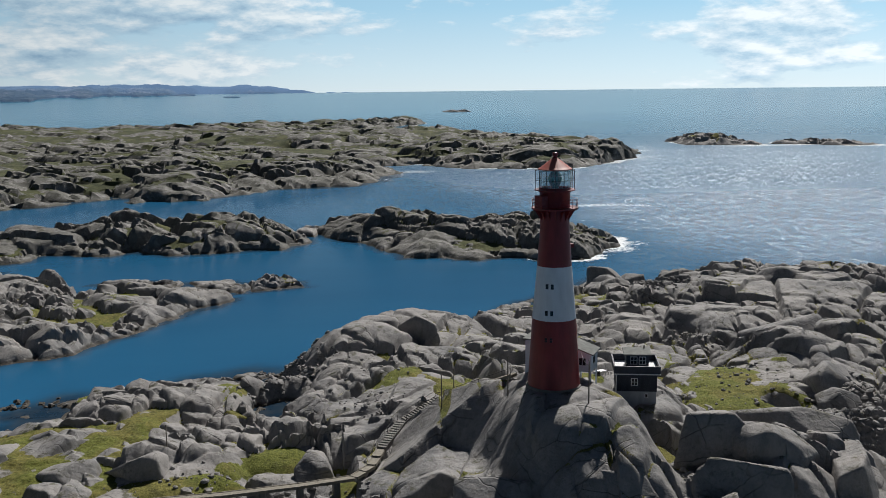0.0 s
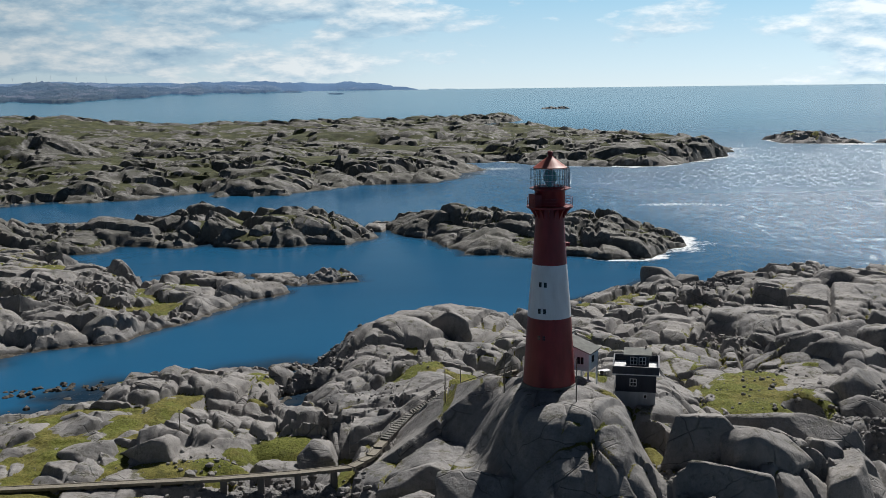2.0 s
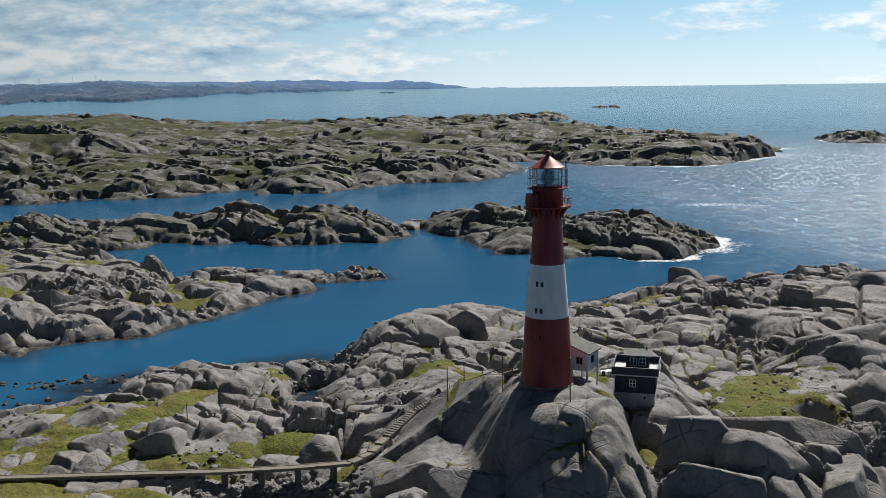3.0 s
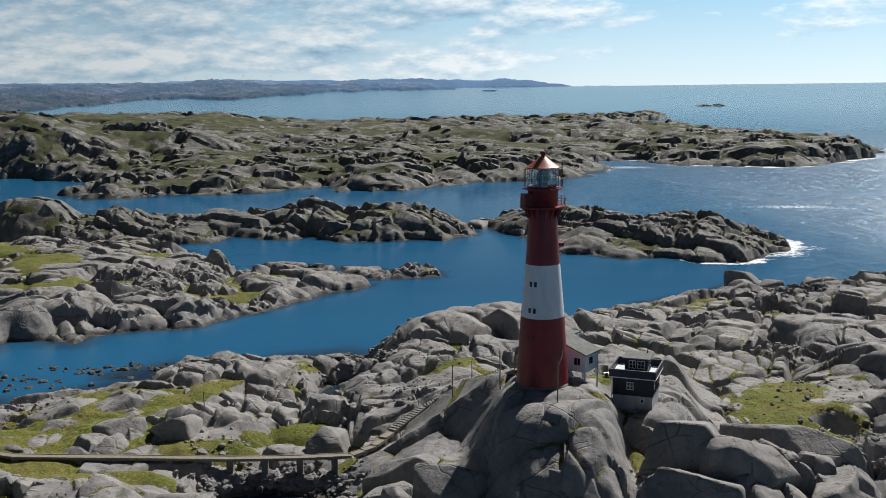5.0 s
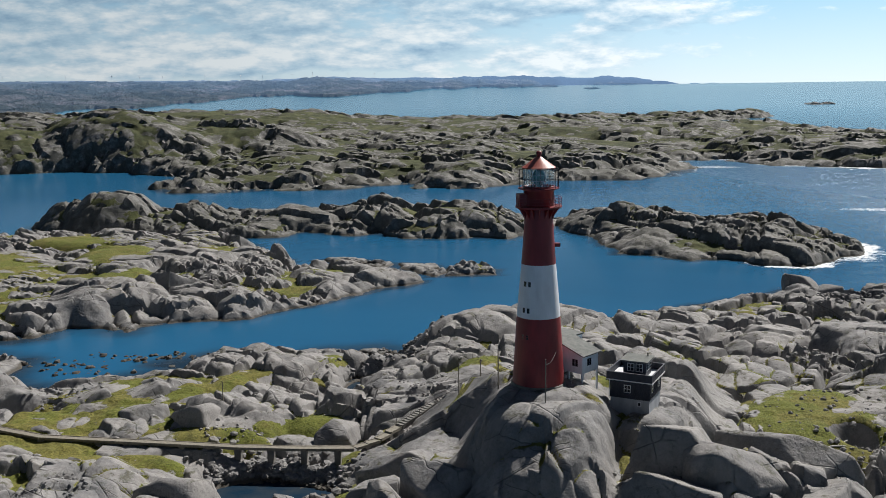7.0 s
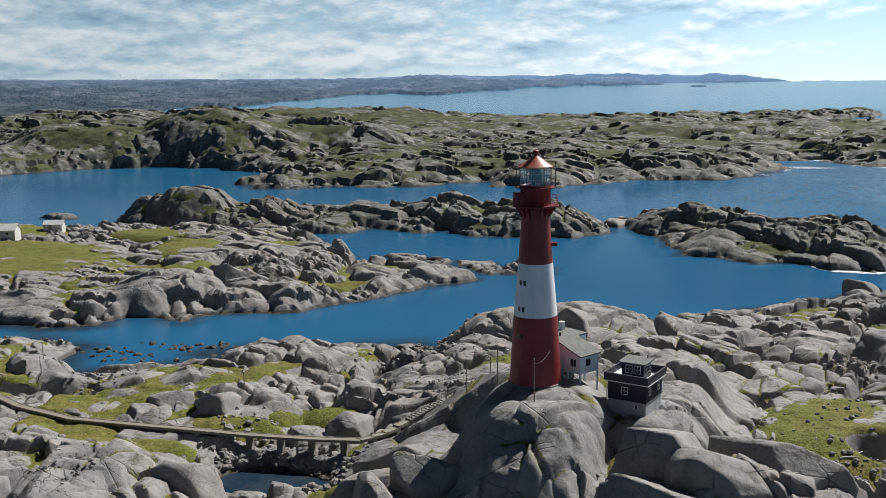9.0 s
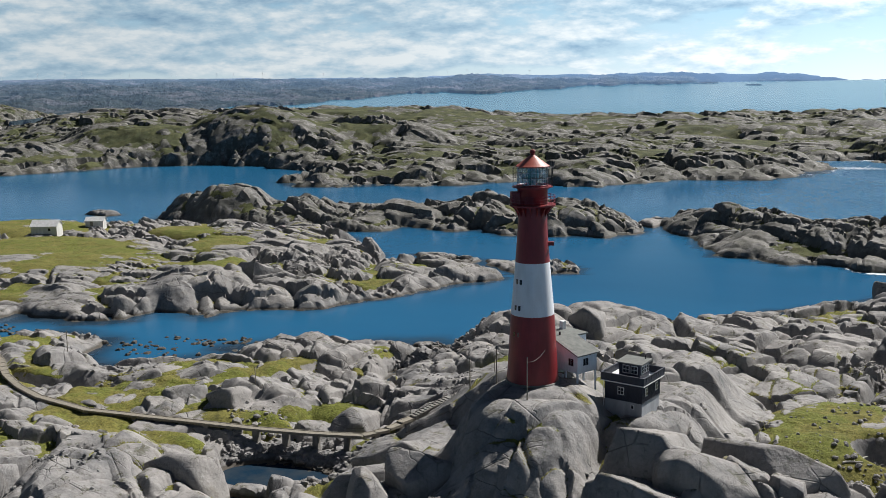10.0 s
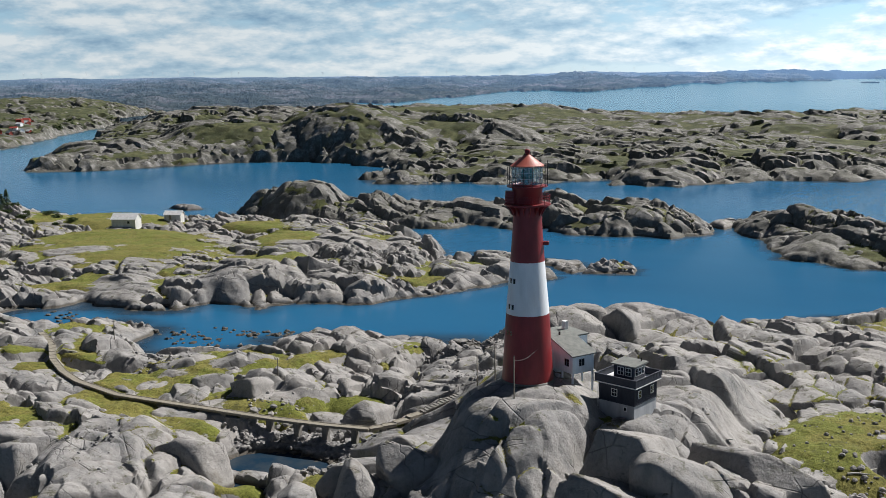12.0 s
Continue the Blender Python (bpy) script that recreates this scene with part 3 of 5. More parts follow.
FAR = {
    "peninsula": dict(
        outline=[(-560, 368), (-533, 336), (-498, 352), (-470, 390), (-440, 446), (-385, 474), (-349, 466), (-315, 454), (-290, 440), (-277, 377), (-250, 352), (-231, 361),
                 (-203, 371), (-165, 385), (-158, 402), (-133, 415), (-121, 395), (-88, 397), (-70, 417), (-60, 440), (-39, 451), (-7, 450), (10, 479), (28, 540),
                 (14, 566), (12, 597), (42, 608), (80, 560), (118, 545), (156, 546), (190, 585), (215, 621), (255, 729), (240, 830), (170, 885), (100, 965),
                 (20, 985), (-90, 1010), (-170, 1100), (-350, 1300), (-800, 1500), (-1100, 1300), (-900, 760), (-680, 520)],
        base=9.0, shore=22.0, coast=7.0, seed=53, bold=1.05, mass=16, fine=0.7, turn=0.3, heath=0.85, soil=-1.05, lid=0.0,
        hills=[(-400, 535, 70, 45, -15, 38), (-320, 575, 70, 40, 0, 29), (-480, 500, 60, 40, 20, 29), (-140, 588, 40, 30, 0, 16.5), (-45, 760, 90, 50, 0, 19),
               (115, 668, 60, 45, 0, 16), (170, 640, 50, 45, 0, 14), (-540, 430, 50, 40, 0, 17), (-640, 720, 150, 110, 0, 32), (-500, 900, 200, 110, 0, 30), (-200, 930, 150, 70, 0, 20), (60, 860, 90, 50, 0, 17)],
        hollows=[], turf=[(-220, 620, 120, 60, -10, 10.5), (-90, 540, 70, 45, -20, 10.0), (-60, 660, 110, 40, 0, 11.0), (80, 780, 90, 50, 0, 10.5), (-400, 720, 200, 80, 0, 18), (-300, 850, 260, 80, 0, 15), (-450, 430, 30, 14, 40, 6)]),
    "outer_skerries": dict(outline=[(-240, 1250), (-165, 1140), (-90, 1196), (-35, 1250), (39, 1258), (150, 1440), (158, 1492), (60, 1440), (-60, 1420)],
                           base=9.0, shore=20.0, coast=8.0, seed=61, bold=1.0, heath=0.9, turn=0.3, hills=[(120, 1450, 30, 20, 0, 12)], hollows=[], turf=[]),
    "reef_rock": dict(outline=[(326, 842), (322, 776), (389, 752), (396, 800), (385, 850)], base=4.5, shore=12.0, coast=4, seed=67, bold=0.95, soil=-6, turn=0.3, hills=[(350, 800, 22, 20, 0, 9)], hollows=[], turf=[]),
    "reef_ledge": dict(outline=[(404, 768), (458, 718), (493, 726), (480, 775), (430, 800)], base=3.6, shore=12.0, coast=4, seed=68, bold=0.9, soil=-6, turn=0.3, hills=[], hollows=[], turf=[]),
    "lone_rock": dict(outline=[(272, 2190), (290, 2150), (340, 2165), (338, 2200)], base=5.0, shore=12.0, coast=3, seed=69, turn=0.3, hills=[], hollows=[], turf=[]),
    "village_shore": dict(outline=[(-1500, 200), (-720, 300), (-745, 430), (-785, 530), (-850, 600), (-910, 680), (-1000, 800), (-1250, 1250), (-1700, 1200)],
                          base=10.0, shore=30.0, coast=8, seed=71, bold=1.1, heath=0.9, soil=0.5, turn=0.3, hills=[(-1000, 640, 110, 80, 0, 17), (-1360, 980, 220, 150, 0, 40)], hollows=[], turf=[(-840, 560, 50, 50, 0, 9)]),
}


STAIRS = [(-23.2, 10.3, 5.2), (-19.3, 17.2, 6.8), (-13.3, 19.9, 9.2), (-4.2, 9.0, 15.6)]


def near_line(line, x, y):
    """Distance from a line on the plan, and the line's height there."""
    away, level = np.full(x.shape, 999.0), np.zeros(x.shape)
    for (ax, ay, az_), (bx, by, bz_) in zip(line, line[1:]):
        t = np.clip(((x - ax) * (bx - ax) + (y - ay) * (by - ay)) / ((bx - ax) ** 2 + (by - ay) ** 2), 0, 1)
        d = np.hypot(x - ax - t * (bx - ax), y - ay - t * (by - ay))
        level = np.where(d < away, az_ + (bz_ - az_) * t, level)
        away = np.minimum(away, d)
    return away, level


def relief(spec, x, y, far=False):
    """Height and turf cover of one land at the points x, y."""
    s0, k = spec["seed"], (1.7 if far else 1.0)
    d = inside(spec["outline"], x, y)
    d = d + spec["coast"] * 1.6 * fractal(x / (11 * k), y / (11 * k), s0, 4) + 0.4 * spec["coast"] * fractal(x / (2.6 * k), y / (2.6 * k), s0 + 5, 2)
    h = np.where(d > 0, spec["base"] * (1 - np.exp(-np.maximum(d, 0) / spec["shore"])) + 0.9 * step(0, 1.5 * k, d), d * 0.6)
    h = h + step(0, 3 * spec["shore"], d) * spec["base"] * 0.5 * fractal(x / (34 * k), y / (34 * k), s0 + 9, 3)
    for cx, cy, rx, ry, tn, top in spec["hills"]:
        b = bell(x, y, cx, cy, rx, ry, tn)
        h = np.maximum(h, h + (top - h) * b * step(-1, 4 * k, d))
    if spec["seed"] == 11:       # the lighthouse rock, steep on all sides
        b = bell(x + 0.9 * fractal(x / 4, y / 4, 3, 3), y + 0.9 * fractal(x / 4, y / 4, 4, 3), 1.8, -4.0, 10.4, 12.8, 0, 6.5)
        h = np.maximum(h, h + (16.9 - h) * b)
    for cx, cy, rx, ry, tn, low in spec["hollows"]:
        h = h + (low - h) * bell(x, y, cx, cy, rx, ry, tn, 5)
    smooth_h = h
    ramp = step(-2.5 * k, 5.5 * k, d) * step(-0.8, 1.6, h)
    calm = 1.0
    if spec["seed"] == 11:
        calm = 1 - 0.6 * bell(x, y, 1, -4, 12, 13, 0, 8) - 0.35 * bell(x, y, 0.3, -0.8, 5.2, 5.2, 0, 10)
    mass, turn = spec.get("mass", 13) * k, spec["turn"]
    fine, ledge, bold = spec.get("fine", 1.0), spec.get("ledge", 0.1), spec.get("bold", 1.0)
    hk = k ** 0.8
    big, e0 = rocks(x, y, mass * 1.45, 3.4 * hk, s0 + 505, 1.7, turn - 0.15, 3.0, 0.8)
    mid, e1 = rocks(x, y, mass * 0.66, 2.1 * hk, s0 + 101, 1.5, turn, 4.0)
    small, e2 = rocks(x, y, mass * 0.32, 0.95 * hk, s0 + 202, 1.5, turn + 0.25, 4.0)
    bits, e3 = rocks(x, y, 2.0 * k, 0.42 * hk, s0 + 303, 1.5, turn - 0.4, 4.0)
    wild = step(-0.20, 0.16, fractal(x / (26 * k), y / (26 * k), s0 + 31, 3))          # broken ground
    slab = step(-0.04, 0.14, fractal(x / (30 * k), y / (30 * k), s0 + 41, 2)) * (1 - 0.6 * wild)          # broad ice-worn backs
    if spec["seed"] == 11:
        slab = np.maximum(slab, 0.9 * bell(x, y, 18, 22, 9, 20, -10, 8))
    crack = ((0.9 * np.exp(-(e1 / 0.40) ** 2) + 0.45 * np.exp(-(e2 / 0.3) ** 2) * (0.3 + 0.7 * wild)) * (1 - 0.8 * slab) + 1.0 * np.exp(-(e0 / 0.45) ** 2)) * spec.get("cracks", 1.0)
    back = 0.012 / k * np.minimum(e0, 9 * k) ** 2 * slab          # whalebacks
    add = 0.55 * big + mid * (1 - 0.7 * slab) + small * (0.45 + 0.6 * wild) * (1 - 0.75 * slab) + fine * bits * (0.2 + 0.8 * wild) * (1 - 0.8 * slab) + back + 0.3 * hk - crack * k
    grain = fractal(x / (2.6 * k), y / (2.6 * k), s0 + 35, 4, 0.55)
    add = bold * add + 0.22 * grain - spec.get("crease", 0.2) * np.maximum(0, 0.12 - np.abs(smooth_noise(x / (6 * k), y / (8 * k), s0 + 36))) * 5
    if not far:
        chips, e4 = rocks(x, y, 0.95, 0.2, s0 + 404, 1.4, turn + 0.9, 3.0)
        add = add + fine * chips * (0.15 + 1.1 * wild * step(-0.1, 0.3, fractal(x / 9, y / 9, s0 + 33, 2)))
    h = h + add * ramp * calm
    # ledges along the dipping joints
    lift = 1.5 * k
    dip = h / lift + 0.22 * (x * math.cos(spec["turn"] + 1.2) + y * math.sin(spec["turn"] + 1.2)) / lift + 0.5 * fractal(x / (7 * k), y / (7 * k), s0 + 61, 2)
    part_ = dip - np.floor(dip)
    h = h + ledge * bold * lift * (step(0.72, 0.98, part_) - part_) * ramp * (0.4 + 0.6 * wild) * calm
    turf = np.zeros_like(h)
    for cx, cy, rx, ry, tn, level in spec["turf"]:
        w = bell(x, y, cx, cy, rx, ry, tn, 5)
        rough = (0.5 * fractal(x / (8 * k), y / (8 * k), s0 + 77, 4, 0.6) + 0.2 * fractal(x / 1.5, y / 1.5, s0 + 78, 2)) * (1.8 if far else 1)
        fill = np.minimum(level - 0.2 + rough, smooth_h + spec.get("lid", 0.3) + 0.7 * rough) - (0.0 if rx > 12.5 else 0.75) - (1 - w) * (level + (7.0 if rx > 12.5 else 1.0))
        core = step(0.35, 0.8, w) * (d > 1.5) * ((0.35 if far else 0.8) if rx > 12.5 else 0.0)
        h = np.where(core > 0, h + (np.minimum(h, level - 0.5 + 0.2 * (h - level)) - h) * core, h)
        over = np.where(d > 1.5, fill - h, -9.0)
        turf = np.maximum(turf, step(-0.3, 0.3, over))
        h = np.where(over > 0, h + over, h)
    # soil between the rocks
    floor_ = smooth_h + spec.get("soil", -1.25) * k + 0.9 * k * fractal(x / (6 * k), y / (6 * k), s0 + 83, 4, 0.6) - 3.0 * k * step(0.05, -0.15, fractal(x / (24 * k), y / (24 * k), s0 + 84, 3))
    if spec["seed"] == 11:
        floor_ = floor_ + 0.3 - 1.9 * np.maximum(step(4, 14, x), 0.75 * step(46, 60, y))
    over = np.where((d > spec["shore"] * 0.75) & (smooth_h > 2.4), floor_ - h, -9.0) * calm - (1 - calm) * 3
    turf = np.maximum(turf, step(-0.25, 0.25, over))
    h = np.where(over > 0, h + over, h)
    if spec["seed"] == 11:       # the beds of the walkway and the stairs
        away, level = near_line(WALK, x, y)
        h = np.minimum(h, 3.8 + 0.75 * np.maximum(away - 1.0, 0))
        grounded = np.maximum(step(-45, -49, x), step(-28, -26, x))
        h = np.maximum(h, 3.75 - 1.3 * np.maximum(away - 0.8 + 0.6 * grain, 0) - 5 * (1 - grounded))
        away, level = near_line(STAIRS, x, y)
        h = np.maximum(h, level - 0.6 - 3.2 * np.maximum(away - 0.8 + 0.9 * grain, 0))
        h = np.where(away < 6, np.minimum(h, level - 0.22 + 0.9 * np.maximum(away - 0.9, 0)), h)
    # moss in the joints, on level ground away from the sea
    cleft = (step(1.1, 0.2, e1) * 0.8 + step(0.7, 0.1, e2) * 0.6) * (1 - 0.9 * slab)
    moss = cleft * step(-0.2, 0.1, fractal(x / (21 * k), y / (21 * k), s0 + 55, 3)) * step(2.0, 4.0, h) * (d > 5)
    if far:      # heath over the backs of the larger land
        moss = np.maximum(moss, 0.85 * step(-0.08, 0.14, fractal(x / 40, y / 26, s0 + 57, 5, 0.65)) * step(3.5, 7.0, h) * step(0.45, -0.25, small + 0.4 * mid))
    return h, np.maximum(turf, moss), d


def ground_sheet(name, spec, cell, far=False, clip_box=None):
    xs = [p[0] for p in spec["outline"]]
    ys = [p[1] for p in spec["outline"]]
    pad = 5 * cell + 6
    x0, x1, y0, y1 = min(xs) - pad, max(xs) + pad, min(ys) - pad, max(ys) + pad
    if clip_box:
        x0, x1, y0, y1 = max(x0, clip_box[0]), min(x1, clip_box[1]), max(y0, clip_box[2]), min(y1, clip_box[3])
    nx, ny = int((x1 - x0) / cell) + 2, int((y1 - y0) / cell) + 2
    gx, gy = np.meshgrid(x0 + cell * np.arange(nx), y0 + cell * np.arange(ny))
    h, turf, d = relief(spec, gx, gy, far)
    gv, gu = np.gradient(h, cell)
    turf = turf * step(1.5, 0.7, np.hypot(gu, gv))          # turf keeps off the steep faces
    idx = np.arange(nx * ny).reshape(ny, nx)
    quads = np.stack([idx[:-1, :-1], idx[:-1, 1:], idx[1:, 1:], idx[1:, :-1]], -1).reshape(-1, 4)
    top = h.ravel()[quads].max(1)
    quads = quads[top > -1.6]
    used = np.unique(quads)
    remap = np.zeros(nx * ny, np.int64)
    remap[used] = np.arange(len(used))
    quads = remap[quads]
    co = np.stack([gx.ravel()[used], gy.ravel()[used], h.ravel()[used]], -1)
    me = bpy.data.meshes.new(name)
    me.vertices.add(len(co))
    me.vertices.foreach_set("co", co.ravel())
    me.loops.add(quads.size)
    me.loops.foreach_set("vertex_index", quads.ravel())
    me.polygons.add(len(quads))
    me.polygons.foreach_set("loop_start", np.arange(len(quads)) * 4)
    me.update(calc_edges=True)
    me.polygons.foreach_set("use_smooth", np.ones(len(quads), bool))
    me.set_sharp_from_angle(angle=radians(24))
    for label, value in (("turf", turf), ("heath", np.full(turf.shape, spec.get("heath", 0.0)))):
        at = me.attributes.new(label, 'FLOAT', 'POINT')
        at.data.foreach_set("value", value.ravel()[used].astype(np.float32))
    me.materials.append(MAT["ground"])
    me.validate()
    return tagged(new(name, me), kind="structure")


def height_at(x, y, land="lighthouse_island"):
    h, _, _ = relief(LANDS[land], np.array([float(x)]), np.array([float(y)]))
    return float(h[0])


CELL = {"western_shore": 0.55, "middle_skerry": 0.7, "seaward_skerry": 0.7}
ground_sheet("ground_lighthouse_island_south", LANDS["lighthouse_island"], 0.26, False, (-112, 74, -42, 46))
ground_sheet("ground_lighthouse_island_north", LANDS["lighthouse_island"], 0.40, False, (-112, 130, 45.5, 172))
ground_sheet("ground_lighthouse_island_west", LANDS["lighthouse_island"], 0.40, False, (-150, -111.5, -42, 60))
ground_sheet("ground_lighthouse_island_east", LANDS["lighthouse_island"], 0.40, False, (73.5, 130, -42, 46))
for key, spec in LANDS.items():
    if key != "lighthouse_island":
        ground_sheet("ground_" + key, spec, CELL.get(key, 0.5), False, (-345, -40, 15, 240) if key == "western_shore" else None)
for key, spec in FAR.items():
    if key == "peninsula":
        ground_sheet("ground_peninsula_front", spec, 1.6, True, (-900, 270, 330, 690))
        ground_sheet("ground_peninsula_back", spec, 3.2, True, (-1100, 270, 685, 1500))
    else:
        ground_sheet("ground_" + key, spec, 3.0 if key in ("village_shore", "outer_skerries") else 1.6, True)


# ---- sea ----
EYE = Vector((10.0, -127.0, 57.4))
RIM = 4850.0


def sea_level(r):
    """The far sea lifts a little with distance, so that its rim lies at the true horizon."""
    return np.where(r < 4330.0, 40.1 * np.clip((r - 2300.0) / 2030.0, 0, 1) ** 2, 57.4 - 0.0040 * r - 0.002 * (r - 4330.0))


def sea_grid(name, xs, ys):
    gx, gy = np.meshgrid(xs, ys)
    ny, nx = gx.shape
    hmax = np.full(gx.shape, -9.0)
    for group, far in ((LANDS, False), (FAR, True)):
        for spec in group.values():
            ox, oy = [p[0] for p in spec["outline"]], [p[1] for p in spec["outline"]]
            m = (gx > min(ox) - 40) & (gx < max(ox) + 40) & (gy > min(oy) - 40) & (gy < max(oy) + 40)
            if m.any():
                d = inside(spec["outline"], gx[m], gy[m])
                d = d + spec["coast"] * 1.6 * fractal(gx[m] / (33 if far else 11), gy[m] / (33 if far else 11), spec["seed"], 4)
                hmax[m] = np.maximum(hmax[m], d)
    # shelter: the inlets between the skerries are calm, the sea beyond is not
    far_off = np.hypot(gx - EYE.x, gy - EYE.y)
    swell = (step(10, 150, gx * 0.8 + gy * 0.35 - 70) * 0.8 + 0.2 * step(330, 700, gy) * step(-250, 150, gx) + 0.012) * (0.02 + 0.98 * step(2600, 600, far_off))
    shoal = step(-9, -0.5, hmax + 3 * fractal(gx / 9, gy / 9, 5, 3)) * step(60, 0, gx + 20) * step(95, 60, gy)
    shoal = np.maximum(shoal, step(-3.5, -0.5, hmax) * 0.8)
    open_shore = step(0, 70, gx - 10 + 0.05 * gy) * step(120, 190, gy)
    foam = step(-7, -0.5, hmax) * open_shore * (0.85 + 1.6 * fractal(gx / 11, gy / 11, 9, 4, 0.6))
    for cx, cy, rx, ry, k in ((74, 205, 9, 9, 0.8), (58, 188, 10, 4, 0.7), (248, 712, 26, 16, 0.8), (84, 216, 8, 8, 0.62), (104, 331, 22, 7, 0.72), (122, 326, 12, 5, 0.6), (40, 545, 24, 12, 0.7), (215, 640, 40, 40, 0.7), (390, 745, 60, 9, 0.8), (470, 715, 50, 9, 0.8)):
        foam = np.maximum(foam, k * bell(gx, gy, cx, cy, rx, ry, 0, 4))
    z = sea_level(np.hypot(gx - EYE.x, gy - EYE.y))
    idx = np.arange(nx * ny).reshape(ny, nx)
    quads = np.stack([idx[:-1, :-1], idx[:-1, 1:], idx[1:, 1:], idx[1:, :-1]], -1).reshape(-1, 4)
    me = bpy.data.meshes.new(name)
    me.vertices.add(nx * ny)
    me.vertices.foreach_set("co", np.stack([gx, gy, z], -1).ravel())
    me.loops.add(quads.size)
    me.loops.foreach_set("vertex_index", quads.ravel())
    me.polygons.add(len(quads))
    me.polygons.foreach_set("loop_start", np.arange(len(quads)) * 4)
    me.update(calc_edges=True)
    me.polygons.foreach_set("use_smooth", np.ones(len(quads), bool))
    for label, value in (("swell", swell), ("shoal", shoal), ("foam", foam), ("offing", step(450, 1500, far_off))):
        at = me.attributes.new(label, 'FLOAT', 'POINT')
        at.data.foreach_set("value", np.clip(value, 0, 1).astype(np.float32).ravel())
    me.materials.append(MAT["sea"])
    return tagged(new(name, me), kind="structure")


def spread(lo, a, b, hi, cell, n):
    """Grid lines: even within a..b, widening outside."""
    q = np.linspace(0, 1, n + 1)[1:] ** 2.2
    return np.concatenate([(a - q * (a - lo))[::-1], np.arange(a, b, cell), b + q * (hi - b)])


sea_grid("water", spread(-3450, -420, 520, 3450, 3.0, 60), spread(-3500, -80, 900, 4700, 3.0, 60))


# ---- distance: hills over the sound, and the sky ----
def far_hills():
    """Hills along the north-western horizon, in bearing and range from the viewpoint."""
    nb, nr = 900, 110
    bear = np.radians(np.linspace(1.3, 66, nb))[None, :]
    v = np.linspace(0, 1, nr)[:, None]
    deg = np.degrees(bear)
    start = 4420 - 850 * step(3, 22, deg) - 1000 * step(22, 34, deg) - 1000 * step(33, 42, deg) + 500 * fractal(deg * 0.3, deg * 0 + 3.1, 7, 5, 0.6) * step(0, 8, deg)
    rr = start + (4830 - start) * v ** 1.3
    x, y = EYE.x - rr * np.sin(bear), EYE.y + rr * np.cos(bear)
    crest = 20 + 16 * step(1.3, 3.0, deg) + 12 * step(3, 12, deg) + 4 * step(30, 50, deg) + 13 * fractal(deg * 0.16, deg * 0 + 8.2, 15, 3) + 1.6 * fractal(deg * 1.0, deg * 0 + 1.7, 16, 3)
    rise = step(0, 0.05, v) * 0.26 + 0.74 * step(0.1, 0.92, v) ** 0.8
    lump = (fractal(x / 190, y / 190, 21, 6, 0.66) * 30 + 9 * rocks(x, y, 75.0, 1.4, 22, 1.7, 0.4, 0.05)[0]) * (0.35 + 0.4 * v) * step(0.02, 0.3, v) * step(0.98, 0.62, v)
    edge = step(1.3, 1.75, deg)
    z = np.minimum(sea_level(rr), 38.4) - 3 + (np.maximum(crest, 12) * rise + lump) * edge
    idx = np.arange(nb * nr).reshape(nr, nb)
    quads = np.stack([idx[:-1, :-1], idx[1:, :-1], idx[1:, 1:], idx[:-1, 1:]], -1).reshape(-1, 4)
    me = bpy.data.meshes.new("backdrop_hills")
    me.vertices.add(nb * nr)
    me.vertices.foreach_set("co", np.stack([x + 0 * z, y + 0 * z, z], -1).ravel())
    me.loops.add(quads.size)
    me.loops.foreach_set("vertex_index", quads.ravel())
    me.polygons.add(len(quads))
    me.polygons.foreach_set("loop_start", np.arange(len(quads)) * 4)
    me.update(calc_edges=True)
    me.polygons.foreach_set("use_smooth", np.ones(len(quads), bool))
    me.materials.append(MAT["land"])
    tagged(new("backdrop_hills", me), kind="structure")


far_hills()
bm = bmesh.new()
prev = None
for k in range(25):
    z = -5 + 510 * k / 24
    ringv = [bm.verts.new((4880 * math.cos(2 * math.pi * i / 180), 4880 * math.sin(2 * math.pi * i / 180), z)) for i in range(180)]
    if prev:
        for i in range(180):
            bm.faces.new((prev[i], ringv[i], ringv[(i + 1) % 180], prev[(i + 1) % 180]))
    prev = ringv
backdrop = part("backdrop_sky", bm, MAT["sky"], smooth=True)
backdrop.location = (EYE.x, EYE.y, 38.0)
tagged(backdrop, kind="structure")


# ---- lighthouse ----
FOOT = 16.5


